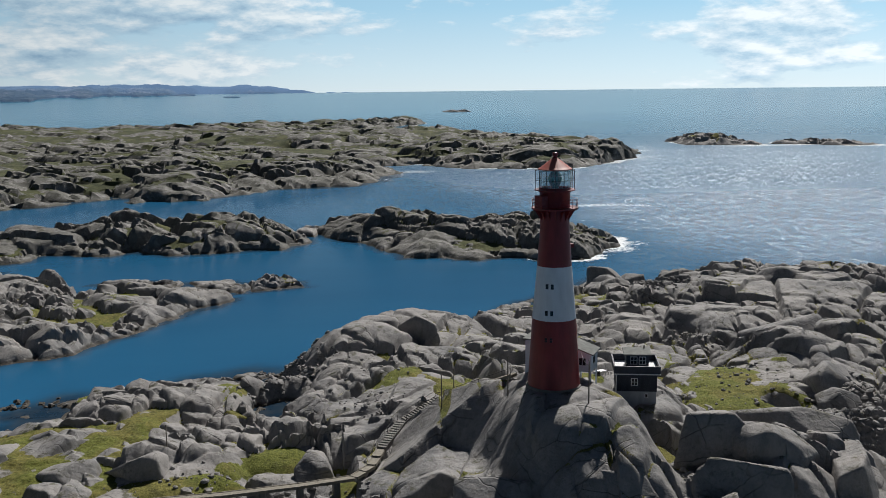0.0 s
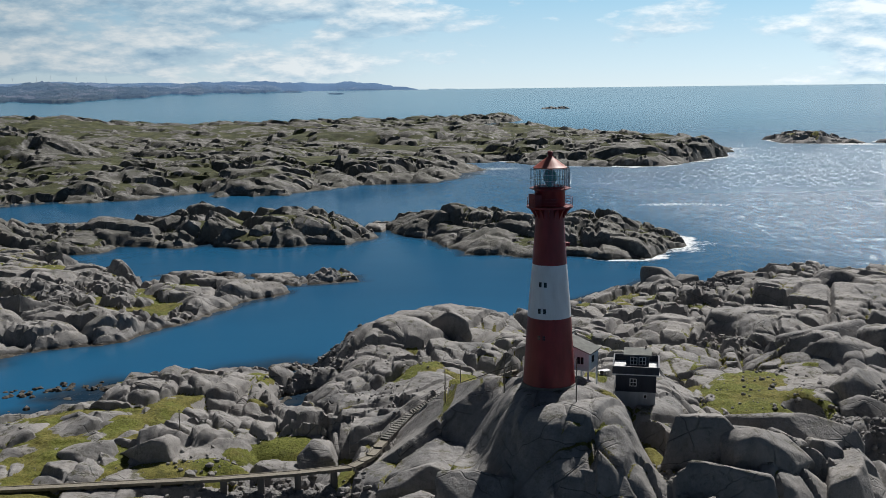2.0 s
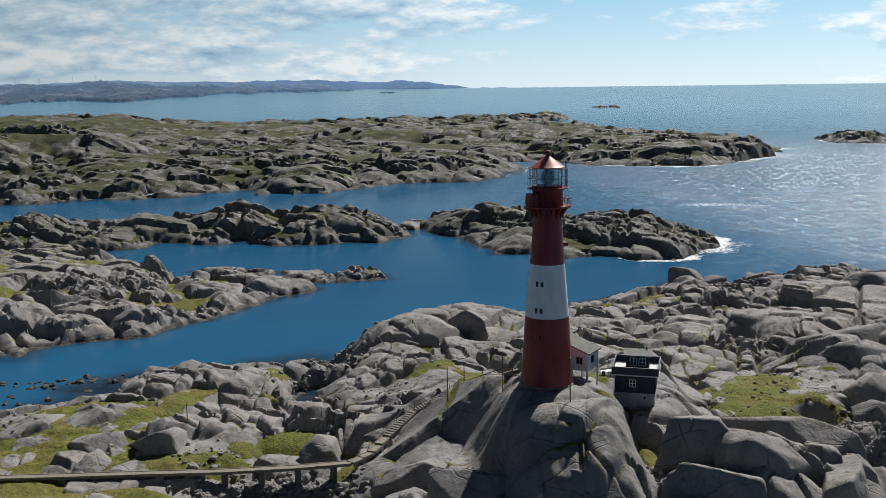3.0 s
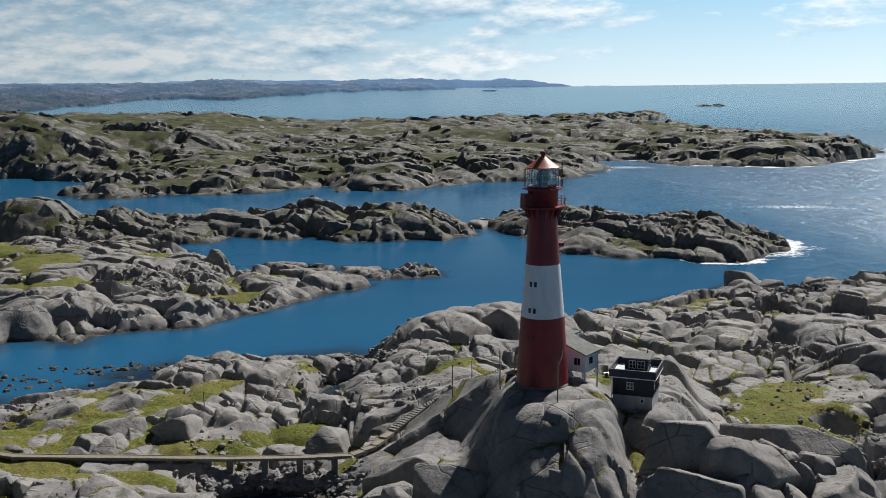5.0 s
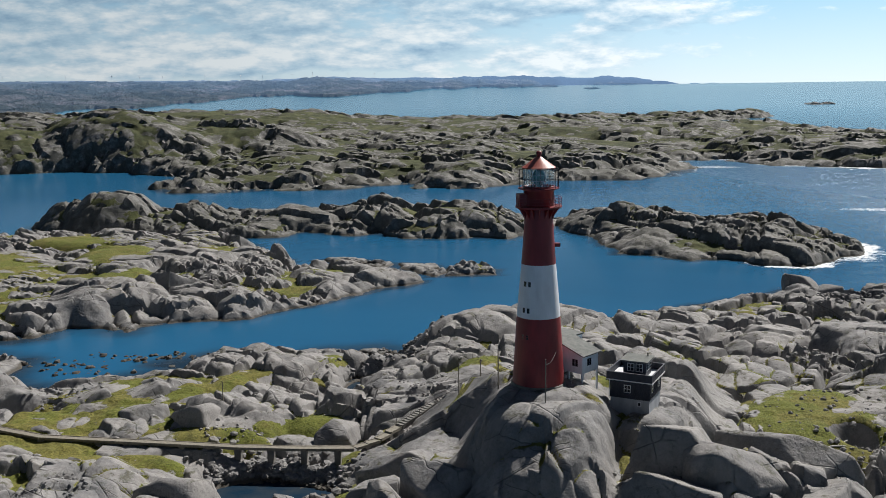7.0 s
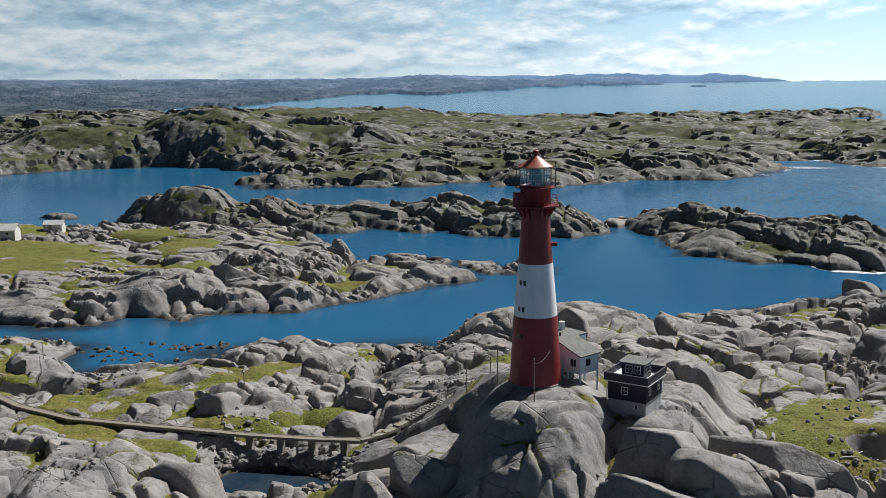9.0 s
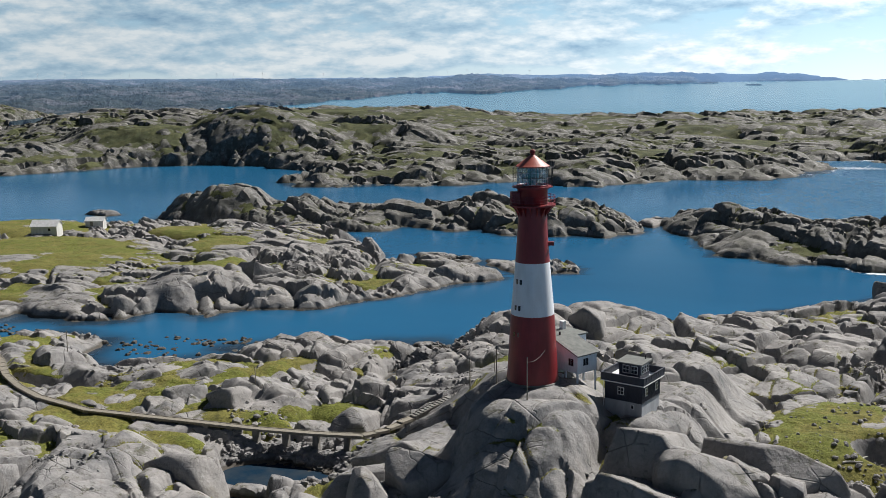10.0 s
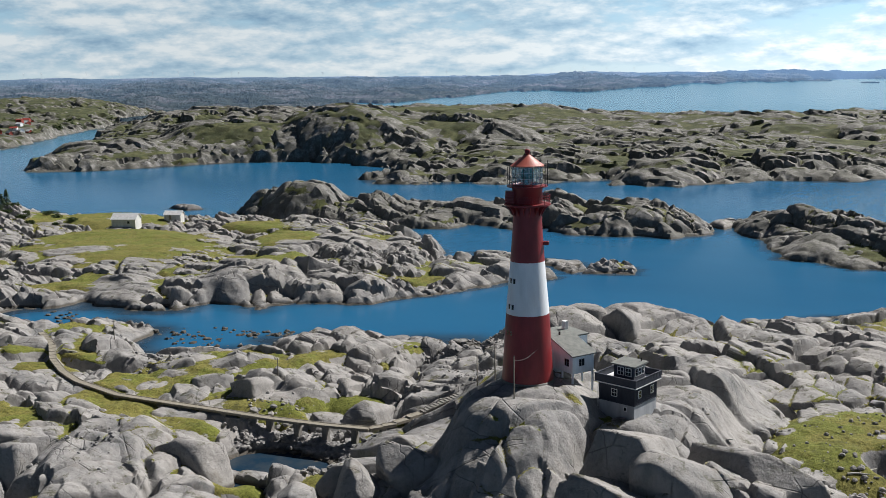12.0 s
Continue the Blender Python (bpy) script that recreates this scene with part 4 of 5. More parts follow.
def lighthouse():
    tower = thing("lighthouse", (0, 0, FOOT), 0, "tapered iron lighthouse, dark red with one broad white band", "lighthouse")

    def radius(z):
        return float(np.interp(z, [0, 2, 9.7, 16.9, 21.5, 24.5], [3.62, 3.45, 2.97, 2.33, 2.0, 1.9]))

    def shell(a, b, name, mat, label):
        rows, z = [], a
        while z < b + 1e-3:
            rows.append((radius(z), z))
            z += (b - a) / 12
        part(name, turned(rows), mat, tower, label, True)

    part("plinth", turned([(3.75, -2.6), (3.75, 0.35), (3.66, 0.42), (3.55, 0.44)]), MAT["stone"], tower, "dark stone and iron footing ring", True)
    shell(0.3, 9.7, "lower_tower", MAT["red"], "dark red riveted lower section")
    shell(9.7, 16.9, "white_band", MAT["white"], "broad white painted band")
    shell(16.9, 24.4, "upper_tower", MAT["red"], "dark red upper section")
    # watch room under the lantern
    part("watch_room", turned([(1.95, 24.3), (2.02, 24.5), (2.02, 26.7), (2.15, 26.8), (2.15, 27.0), (0.0, 27.0)]), MAT["red"], tower, smooth=True)
    part("gallery", turned([(1.9, 24.45), (3.1, 24.5), (3.12, 24.72), (1.9, 24.72)]), MAT["red"], tower, "round gallery plate")
    for i in range(16):
        a = 2 * math.pi * (i + 0.5) / 16
        c, s = math.cos(a), math.sin(a)
        b = bmesh.new()
        w = Vector((-s, c, 0)) * 0.06
        pts = [(1.90, 22.9), (2.12, 23.4), (2.55, 24.1), (3.0, 24.5), (1.9, 24.5)]
        lo = [b.verts.new(Vector((r * c, r * s, z)) - w) for r, z in pts]
        hi = [b.verts.new(Vector((r * c, r * s, z)) + w) for r, z in pts]
        b.faces.new(lo[::-1]), b.faces.new(hi)
        for k in range(5):
            b.faces.new((lo[k], lo[(k + 1) % 5], hi[(k + 1) % 5], hi[k]))
        part("bracket", b, MAT["red"], tower)

    def fence(r, z0, height, posts, rails, thick, mat):
        for i in range(posts):
            a = 2 * math.pi * i / posts
            p = Vector((r * math.cos(a), r * math.sin(a), 0))
            part("post", rod(p + Vector((0, 0, z0)), p + Vector((0, 0, z0 + height)), thick, 6), mat, tower)
        for k in range(rails):
            part("rail", ring(r, z0 + height * (k + 1) / rails, thick * 0.8, 48), mat, tower)

    fence(3.02, 24.72, 1.15, 20, 3, 0.03, MAT["red"])
    part("lantern_gallery", turned([(1.9, 26.95), (2.72, 27.0), (2.74, 27.12), (1.9, 27.12)]), MAT["red"], tower, "narrow gallery round the lantern")
    fence(2.64, 27.12, 2.55, 14, 2, 0.03, MAT["iron"])
    part("lantern_sill", turned([(2.12, 27.1), (2.14, 27.35), (2.05, 27.38), (2.0, 27.1)]), MAT["red"], tower, smooth=True)
    pane = part("lantern_pane", turned([(2.03, 27.36), (2.03, 29.75)], 24), MAT["glass"], tower, "clear curved lantern glazing", False)
    pane.visible_shadow = False
    for i in range(24):
        a = 2 * math.pi * i / 24
        p = Vector((2.06 * math.cos(a), 2.06 * math.sin(a), 0))
        part("glazing_bar", rod(p + Vector((0, 0, 27.3)), p + Vector((0, 0, 29.8)), 0.022, 5), MAT["trim"], tower)
    for z in (28.15, 28.95):
        part("glazing_ring", ring(2.06, z, 0.02, 48), MAT["trim"], tower)
    part("lens", turned([(0, 27.2), (0.5, 27.3), (0.62, 27.7), (0.86, 28.1), (0.92, 28.5), (0.86, 28.9), (0.6, 29.4), (0, 29.6)], 24), MAT["lens"], tower, "green glass lens drum", True)
    part("lantern_roof", turned([(2.0, 29.72), (2.26, 29.72), (2.28, 29.85), (1.9, 30.1), (1.2, 30.62), (0.55, 31.1), (0.36, 31.25), (0.0, 31.3)], 32), MAT["dome"], tower, "conical lantern roof in faded red", False)
    part("ventilator", turned([(0.0, 31.1), (0.3, 31.15), (0.26, 31.45), (0.38, 31.6), (0.38, 31.88), (0.2, 32.0), (0, 32.02)], 20), MAT["red"], tower, "round ventilator on the roof", True)

    def on_wall(z, deg, out=0.0):
        """A frame on the tower's wall, deg counted from the south towards the east; its y points outward."""
        a = radians(deg - 90)
        r = radius(z) + out
        return pose(r * math.cos(a), r * math.sin(a), z, 0, 0, math.degrees(a) - 90)

    for z, deg, dark in ((14.35, -36, 0), (14.35, -20, 0), (10.8, -35, 0), (10.8, -20.5, 0), (7.2, -34, 1), (7.2, -21, 1)):
        w = part("window", block((-0.19, -0.12, -0.34), (0.19, 0.03, 0.34)), MAT["red"] if dark else MAT["navy"], tower, "small dark window in the wall")
        w.matrix_basis = on_wall(z, deg)
        for x in (-0.09, 0.09):
            for zz in (-0.16, 0.16):
                part("pane", block((x - 0.07, 0.0, zz - 0.13), (x + 0.07, 0.042, zz + 0.13)), MAT["pane_dark"], w)
    box = part("lamp_box", block((-0.35, -0.1, -0.22), (0.35, 0.75, 0.28), 0.04), MAT["red"], tower, "small red box with a side light")
    box.matrix_basis = on_wall(19.3, 108)
    closet = part("gallery_closet", block((-0.75, -0.5, 0), (0.75, 0.95, 1.7), 0.05), MAT["red"], tower, "red cupboard built on the gallery")
    closet.matrix_basis = on_wall(24.72, -62, 0.1)
    lad = block((-0.2, 0.0, 0), (-0.16, 0.06, 3.4))
    block((0.16, 0.0, 0), (0.2, 0.06, 3.4), 0, lad)
    for k in range(11):
        rod((-0.18, 0.03, 0.25 + 0.3 * k), (0.18, 0.03, 0.25 + 0.3 * k), 0.016, 5, lad)
    part("ladder", lad, MAT["iron"], tower, "dark iron ladder beside the lantern").matrix_basis = pose(2.5, 0.9, 27.1, 0, 0, -70)
    return tower


lighthouse()


# ---- dwellings ----
def window_at(parent, wide, tall, m, frame_mat, panes=(2, 2), name="window"):
    """A casement with a frame, bars and panes; m: its middle, with y pointing out of the wall."""
    w = part(name, block((-wide / 2, -0.06, -tall / 2), (wide / 2, 0.035, tall / 2)), frame_mat, parent)
    w.matrix_basis = m
    nx, nz = panes
    pw, pt = (wide - 0.12) / nx, (tall - 0.12) / nz
    for i in range(nx):
        for k in range(nz):
            x, z = -wide / 2 + 0.06 + pw * i, -tall / 2 + 0.06 + pt * k
            part("pane", block((x + 0.035, 0.0, z + 0.035), (x + pw - 0.035, 0.045, z + pt - 0.035)), MAT["pane_dark"], w)
    return w


def watch_house():
    """Square two-storey fog-signal house: concrete foot, dark boarded storey, roof terrace and lookout cabin."""
    ob = thing("signal_house", (12.35, 1.45, 12.9), -13.5, "dark blue boarded house with roof terrace, lookout cabin and concrete foot", "house")
    hw, dp = 2.78, 5.75
    part("foundation", block((-hw + 0.06, 0.06, -2.2), (hw - 0.06, dp - 0.06, 1.75)), MAT["concrete"], ob, "grey rendered concrete foot")
    part("wall", block((-hw, 0, 1.75), (hw, dp, 4.25)), MAT["navy"], ob, "dark blue boarded walls")
    for i in range(38):
        x = -hw + 0.07 + i * (2 * hw - 0.14) / 37
        part("batten", block((x - 0.02, -0.022, 1.78), (x + 0.02, 0.0, 4.2)), MAT["navy"], ob)
    for i in range(38):
        y = 0.07 + i * (dp - 0.14) / 37
        part("batten", block((hw, y - 0.02, 1.78), (hw + 0.022, y + 0.02, 4.2)), MAT["navy"], ob)
    part("water_board", block((-hw - 0.05, -0.05, 1.70), (hw + 0.05, dp + 0.05, 1.80)), MAT["navy"], ob)
    o = 0.42
    part("terrace", block((-hw - o, -o, 4.25), (hw + o, dp + o, 4.42)), MAT["navy"], ob, "overhanging terrace floor")
    part("deck", block((-hw - o + 0.12, -o + 0.12, 4.42), (hw + o - 0.12, dp + o - 0.12, 4.47)), MAT["deck"], ob, "pale terrace covering")
    part("fascia", block((-hw - o - 0.03, -o - 0.03, 4.2), (hw + o + 0.03, -o, 4.34)), MAT["trim"], ob, "white edge board")
    part("fascia", block((hw + o, -o, 4.2), (hw + o + 0.03, dp + o, 4.34)), MAT["trim"], ob, "white edge board")
    for lo, hi in (((-hw - o, -o, 4.42), (hw + o, -o + 0.09, 5.35)), ((-hw - o, dp + o - 0.09, 4.42), (hw + o, dp + o, 5.35)),
                   ((-hw - o, -o + 0.09, 4.42), (-hw - o + 0.09, dp + o - 0.09, 5.35))):
        part("parapet", block(lo, hi), MAT["navy"], ob)
    x = hw + o
    part("parapet", block((x - 0.09, -o + 0.09, 4.42), (x, dp + o - 0.09, 4.72)), MAT["navy"], ob)
    for i in range(9):
        y = -o + 0.09 + i * (dp + 2 * o - 0.5) / 8
        part("baluster", block((x - 0.09, y, 4.72), (x, y + 0.66, 5.35)), MAT["navy"], ob)
    for lo, hi in (((-x - 0.05, -o - 0.05, 5.35), (x + 0.05, -o + 0.16, 5.42)), ((-x - 0.05, dp + o - 0.16, 5.35), (x + 0.05, dp + o + 0.05, 5.42)),
                   ((-x - 0.05, -o + 0.16, 5.35), (-x + 0.16, dp + o - 0.16, 5.42)), ((x - 0.16, -o + 0.16, 5.35), (x + 0.05, dp + o - 0.16, 5.42))):
        part("handrail", block(lo, hi, 0.01), MAT["navy"], ob)
    cab = part("lookout_cabin", block((-1.4, 1.5, 4.47), (1.75, 4.25, 6.55)), MAT["navy"], ob, "small dark lookout cabin")
    r = bmesh.new()
    v = [r.verts.new(p) for p in ((-1.75, 1.15, 6.55), (2.1, 1.15, 6.55), (2.1, 4.6, 6.6), (-1.75, 4.6, 6.6), (-1.75, 1.15, 6.72), (2.1, 1.15, 6.72), (2.1, 4.6, 6.86), (-1.75, 4.6, 6.86))]
    for f in ((0, 3, 2, 1), (4, 5, 6, 7), (0, 1, 5, 4), (1, 2, 6, 5), (2, 3, 7, 6), (3, 0, 4, 7)):
        r.faces.new([v[k] for k in f])
    part("cabin_roof", r, MAT["felt"], ob, "grey felt lean-to roof")
    part("vent_pipe", rod((1.3, 4.1, 6.7), (1.3, 4.1, 7.3), 0.09, 10), MAT["iron"], ob)
    for xx in (-0.35, 0.85):
        window_at(ob, 1.0, 1.15, pose(xx, 1.5, 5.75, 0, 0, 180), MAT["trim"])
    for yy in (2.2, 3.0, 3.75):
        window_at(ob, 0.72, 1.1, pose(1.75, yy, 5.75, 0, 0, -90), MAT["trim"])
    window_at(ob, 0.95, 1.1, pose(-0.35, 0, 3.05, 0, 0, 180), MAT["trim"])
    window_at(ob, 0.5, 0.65, pose(1.35, 0.06, 1.05, 0, 0, 180), MAT["trim"], (1, 1))
    for yy in (1.3, 4.5):
        window_at(ob, 0.8, 1.1, pose(hw, yy, 3.1, 0, 0, -90), MAT["trim"])
    part("downpipe", rod((-hw - 0.08, -0.1, 0.6), (-hw - 0.08, -0.1, 4.2), 0.05, 8), MAT["trim"], ob, "white downpipe")
    return ob


def keepers_store():
    """Pale boarded annex on posts behind the tower, with a felt lean-to roof."""
    ob = thing("annex_house", (5.84, 1.97, 15.0), 60, "pale blue boarded annex on white posts with a grey lean-to roof", "house")
    w, dp = 3.75, 4.6          # along x: the face towards the sun; y runs back to the tower
    def roof_z(y):
        return 5.1 + 0.34 * y
    b = bmesh.new()
    lo = [b.verts.new(p) for p in ((0, 0, 2.5), (w, 0, 2.5), (w, dp, 2.5), (0, dp, 2.5))]
    hi = [b.verts.new(p) for p in ((0, 0, 5.05), (w, 0, 5.05), (w, dp, roof_z(dp) - 0.05), (0, dp, roof_z(dp) - 0.05))]
    b.faces.new(lo[::-1]), b.faces.new(hi)
    for k in range(4):
        b.faces.new((lo[k], lo[(k + 1) % 4], hi[(k + 1) % 4], hi[k]))
    part("wall", b, MAT["ice"], ob, "pale blue boards")
    b = bmesh.new()
    pts = [(-0.3, -0.35), (w + 0.3, -0.35), (w + 0.3, dp), (-0.3, dp)]
    lo = [b.verts.new((x, y, roof_z(y))) for x, y in pts]
    hi = [b.verts.new((x, y, roof_z(y) + 0.16)) for x, y in pts]
    b.faces.new(lo[::-1]), b.faces.new(hi)
    for k in range(4):
        b.faces.new((lo[k], lo[(k + 1) % 4], hi[(k + 1) % 4], hi[k]))
    part("roof", b, MAT["felt"], ob, "grey felt lean-to roof")
    for x, y, deep in ((0.12, 0.12, 2.0), (w - 0.12, 0.12, 2.4), (w - 0.12, 2.4, 2.4), (0.12, 2.4, 2.0)):
        part("post", block((x - 0.11, y - 0.11, -deep), (x + 0.11, y + 0.11, 2.5)), MAT["ice"], ob, "white post down to the rock")
    for x in (1.35, 1.85):
        window_at(ob, 0.42, 1.0, pose(x, 0, 4.0, 0, 0, 180), MAT["navy"], (1, 2))
    for y in (1.0, 1.5):
        window_at(ob, 0.42, 1.0, pose(0, y, 3.95, 0, 0, 90), MAT["navy"], (1, 2))
    part("heat_pump", block((-0.42, 2.6, 1.2), (0.0, 3.5, 1.95), 0.05), MAT["trim"], ob, "white outdoor unit on the wall")
    # taller block behind the tower
    part("rear_wall", block((0.6, dp, 0.5), (w + 2.6, dp + 5.2, 6.3)), MAT["ice"], ob, "pale rear block")
    part("rear_roof", block((0.3, dp - 0.1, 6.3), (w + 2.9, dp + 5.5, 6.5)), MAT["felt"], ob, "flat grey felt roof")
    part("chimney", block((4.9, dp + 3.4, 6.5), (5.6, dp + 4.1, 7.7), 0.03), MAT["trim"], ob, "white rendered chimney")
    part("roof_vent", rod((2.4, dp + 1.4, 6.5), (2.4, dp + 1.4, 7.0), 0.14, 10), MAT["iron"], ob)
    return ob


watch_house()
keepers_store()


# ---- boulders ----
def boulder_mesh(seed, size, blocky=3.0, cuts=5, fine=3):
    """A worn angular block: a rounded box cut by planes, with slightly softened edges."""
    rnd = random.Random(seed)
    bm = bmesh.new()
    bmesh.ops.create_icosphere(bm, subdivisions=fine, radius=1.0)
    planes = [(Vector((rnd.uniform(-0.1, 0.5), rnd.uniform(0.0, 0.5), 0.9)).normalized(), 0.68), (Vector((rnd.uniform(-0.6, 0.4), -0.9, rnd.uniform(0.1, 0.6))).normalized(), 0.62)]
    for _ in range(cuts + 3):
        v = Vector((rnd.uniform(-1, 1), rnd.uniform(-1, 1), rnd.uniform(-0.35, 0.8))).normalized()
        planes.append((v, rnd.uniform(0.50, 0.78)))
    off = Vector((rnd.uniform(0, 90), rnd.uniform(0, 90), rnd.uniform(0, 90)))
    for v in bm.verts:
        way = v.co.normalized()
        reach = 1 / (abs(way.x) ** blocky + abs(way.y) ** blocky + abs(way.z) ** blocky) ** (1 / blocky)
        for nrm, dist in planes:
            face = way.dot(nrm)
            if face > 0.05:
                cut = dist / face
                t = max(0.0, min(1.0, 0.5 + (cut - reach) / 0.05))
                reach = cut + (reach - cut) * t - 0.035 * t * (1 - t) if t < 1 else reach
        p = way * reach
        p = p * (1 + 0.04 * noise.noise(p * 1.3 + off) + 0.025 * noise.noise(p * 3.1 + off) + 0.016 * noise.noise(p * 8 + off))
        v.co = Vector((p.x * size[0], p.y * size[1], p.z * size[2]))
    return mesh_of(bm, "boulder", MAT["rock"], True)


# x, y, top, half-length, half-width, half-height, turn
BOULDERS = [
    (19.5, -10.5, 14.9, 5.6, 4.6, 5.0, 15), (18.5, -18.5, 11.5, 4.4, 4.4, 4.4, -10), (26.8, -13.5, 13.4, 5.2, 4.6, 4.6, 25), (33.5, -5.5, 13.1, 7.6, 4.2, 4.6, -18),
    (35.5, -15.0, 9.8, 4.8, 3.6, 4.2, 40), (14.0, -23.0, 9.0, 3.4, 4.2, 3.6, 60), (4.5, -18.5, 11.0, 5.2, 3.6, 3.8, -12), (-9.5, -14.5, 9.4, 4.6, 3.2, 3.4, 20),
    (-17.0, -6.0, 7.4, 5.6, 2.8, 2.8, 28), (-20.0, -14.0, 6.4, 4.0, 2.4, 2.6, 35), (-24.0, -21.5, 3.8, 3.0, 3.6, 2.8, 10), (-16.0, -19.0, 7.0, 3.8, 3.0, 3.0, -30),
]
SMALL_BOULDERS = [
    (-45.0, -17.5, 5.6, 5.2, 4.6, 3.6, 30), (-53.0, -23.5, 6.6, 3.4, 5.0, 4.0, 10), (-62.0, -21.0, 7.2, 3.4, 5.6, 3.6, -25), (-56.5, 9.0, 7.0, 4.8, 4.4, 3.8, 20),
    (-67.0, 9.5, 5.8, 4.6, 3.6, 3.2, 5), (-66.0, 47.5, 4.4, 7.4, 4.6, 3.6, -10), (-46.0, 17.0, 4.6, 2.6, 2.4, 2.4, 20), (-33.0, 10.0, 5.2, 2.6, 4.6, 3.0, -15),
    (-22.5, 62.0, 6.0, 4.2, 3.4, 4.0, 0), (-20.0, 75.0, 9.6, 5.4, 5.6, 5.6, 20), (-11.0, 76.0, 8.8, 4.4, 6.0, 4.6, -15), (-20.0, 33.0, 5.6, 4.2, 3.0, 2.6, 15),
    (-23.0, 20.5, 6.2, 2.0, 1.8, 1.7, 40), (51.0, 141.0, 5.6, 3.4, 3.8, 3.6, 30), (56.0, 135.0, 4.8, 4.0, 3.4, 3.4, -10), (88.0, 112.0, 9.0, 9.0, 5.6, 5.0, 0),
    (55.0, 22.0, 6.0, 3.6, 3.0, 2.6, 0), (50.5, 27.5, 5.6, 4.2, 1.8, 1.6, -20), (58.0, 31.0, 8.0, 6.0, 4.4, 4.6, 20), (62.0, 44.0, 9.0, 7.0, 5.0, 5.0, 35), (66.0, 60.0, 8.6, 8.0, 5.6, 5.0, 20),
    (-71.0, -29.0, 7.6, 5.0, 4.0, 4.0, 15), (-96.0, 15.0, 4.8, 4.4, 3.2, 2.8, 10), (-120.0, 14.0, 6.2, 6.0, 5.2, 4.0, 30), (-66.0, -33.0, 7.2, 4.0, 5.0, 3.6, 0),
]
for i, (x, y, top, a, b, c, turn) in enumerate(BOULDERS + SMALL_BOULDERS):
    ob = new("boulder", boulder_mesh(300 + i, (a * 1.35, b * 1.35, c * 1.25), 3.6 + 0.5 * (i % 4), 4 + i % 4, 5 if i < 12 else 4))
    ob.matrix_basis = pose(x, y, top - c * 0.85, (i * 37) % 13 - 6, (i * 53) % 15 - 7, turn)
    tagged(ob, "large rounded grey granite boulder wedged among other rocks" if i < 12 else "rounded grey granite block lying on the rocky shore", "boulder", "boulders on the lighthouse island")


def scatter(name, count, spots, lo, hi, seed, label, bed=None):
    """Loose stones heaped in hollows, one mesh."""
    rnd = random.Random(seed)
    shapes = []
    for k in range(5):
        b = bmesh.new()
        bmesh.ops.create_icosphere(b, subdivisions=1, radius=1.0)
        for v in b.verts:
            v.co = Vector((v.co.x * rnd.uniform(0.8, 1.3), v.co.y * rnd.uniform(0.7, 1.1), v.co.z * rnd.uniform(0.5, 0.8))) * rnd.uniform(0.8, 1.1)
        shapes.append(([v.co.copy() for v in b.verts], [[v.index for v in f.verts] for f in b.faces]))
        b.free()
    px, py = [], []
    for k in range(count):
        cx, cy, rx, ry = spots[k % len(spots)]
        px.append(cx + rnd.gauss(0, 0.5) * rx)
        py.append(cy + rnd.gauss(0, 0.5) * ry)
    h, _, _ = relief(LANDS["lighthouse_island"], np.array(px), np.array(py))
    verts, faces = [], []
    for x, y, z in zip(px, py, h):
        if bed is None and z < -0.9:
            continue
        z = z if bed is None else max(z, bed)
        vs, fs = rnd.choice(shapes)
        r = lo + (hi - lo) * rnd.random() ** 2.5
        m = pose(x, y, z + 0.25 * r, rnd.uniform(-30, 30), rnd.uniform(-30, 30), rnd.uniform(0, 360))
        n0 = len(verts)
        verts += [m @ (v * r) for v in vs]
        faces += [[n0 + i for i in f] for f in fs]
    me = bpy.data.meshes.new(name)
    me.from_pydata(verts, [], faces)
    me.materials.append(MAT["rock"])
    tagged(new(name, me), label, "stones", kind="stuff")


scatter("creek_stones", 1100, [(-38, 1.5, 9, 2.4), (-31, -2, 4, 3), (-29, -9, 3, 4), (-40, -1.5, 8, 2.4), (-34, -3, 5, 2.5), (-46, -3, 3, 3)], 0.22, 0.95, 5, "loose grey stones in the creek under the walkway")
scatter("shore_stones", 1300, [(-102, 36, 8, 6), (-97, 45, 9, 7), (-40, 46, 5, 8), (-36, 58, 7, 6), (-88, 42, 6, 4), (-38, 66, 6, 4)], 0.15, 0.7, 6, "grey stones along the shallow shore")
scatter("beach_stones", 1500, [(52, 8, 5, 8), (50, 18, 5, 6), (44, 64, 4, 6), (56, 118, 9, 7), (14, -20, 2, 6), (60, 24, 5, 6)], 0.15, 0.8, 7, "loose grey stones between the rocks")
scatter("shoal_stones", 260, [(-110, 46, 12, 5), (-97, 53, 9, 4), (-145, 46, 9, 5), (-100, 42, 8, 5), (-86, 56, 7, 3)], 0.25, 1.0, 9, "dark stones breaking the surface of the shallow lagoon", -0.25)
scatter("hollow_stones", 420, [(-58, -26, 7, 6), (-50, 6, 10, 5), (-88, 18, 7, 7), (-24, 30, 6, 9), (-20, 48, 8, 8)], 0.12, 0.5, 8, "small stones in the grassy hollows")
scatter("meadow_stones", 160, [(38, 24, 12, 14), (42, 16, 8, 8), (44, 34, 9, 9)], 0.14, 0.6, 18, "grey stones strewn over the grassy meadow")


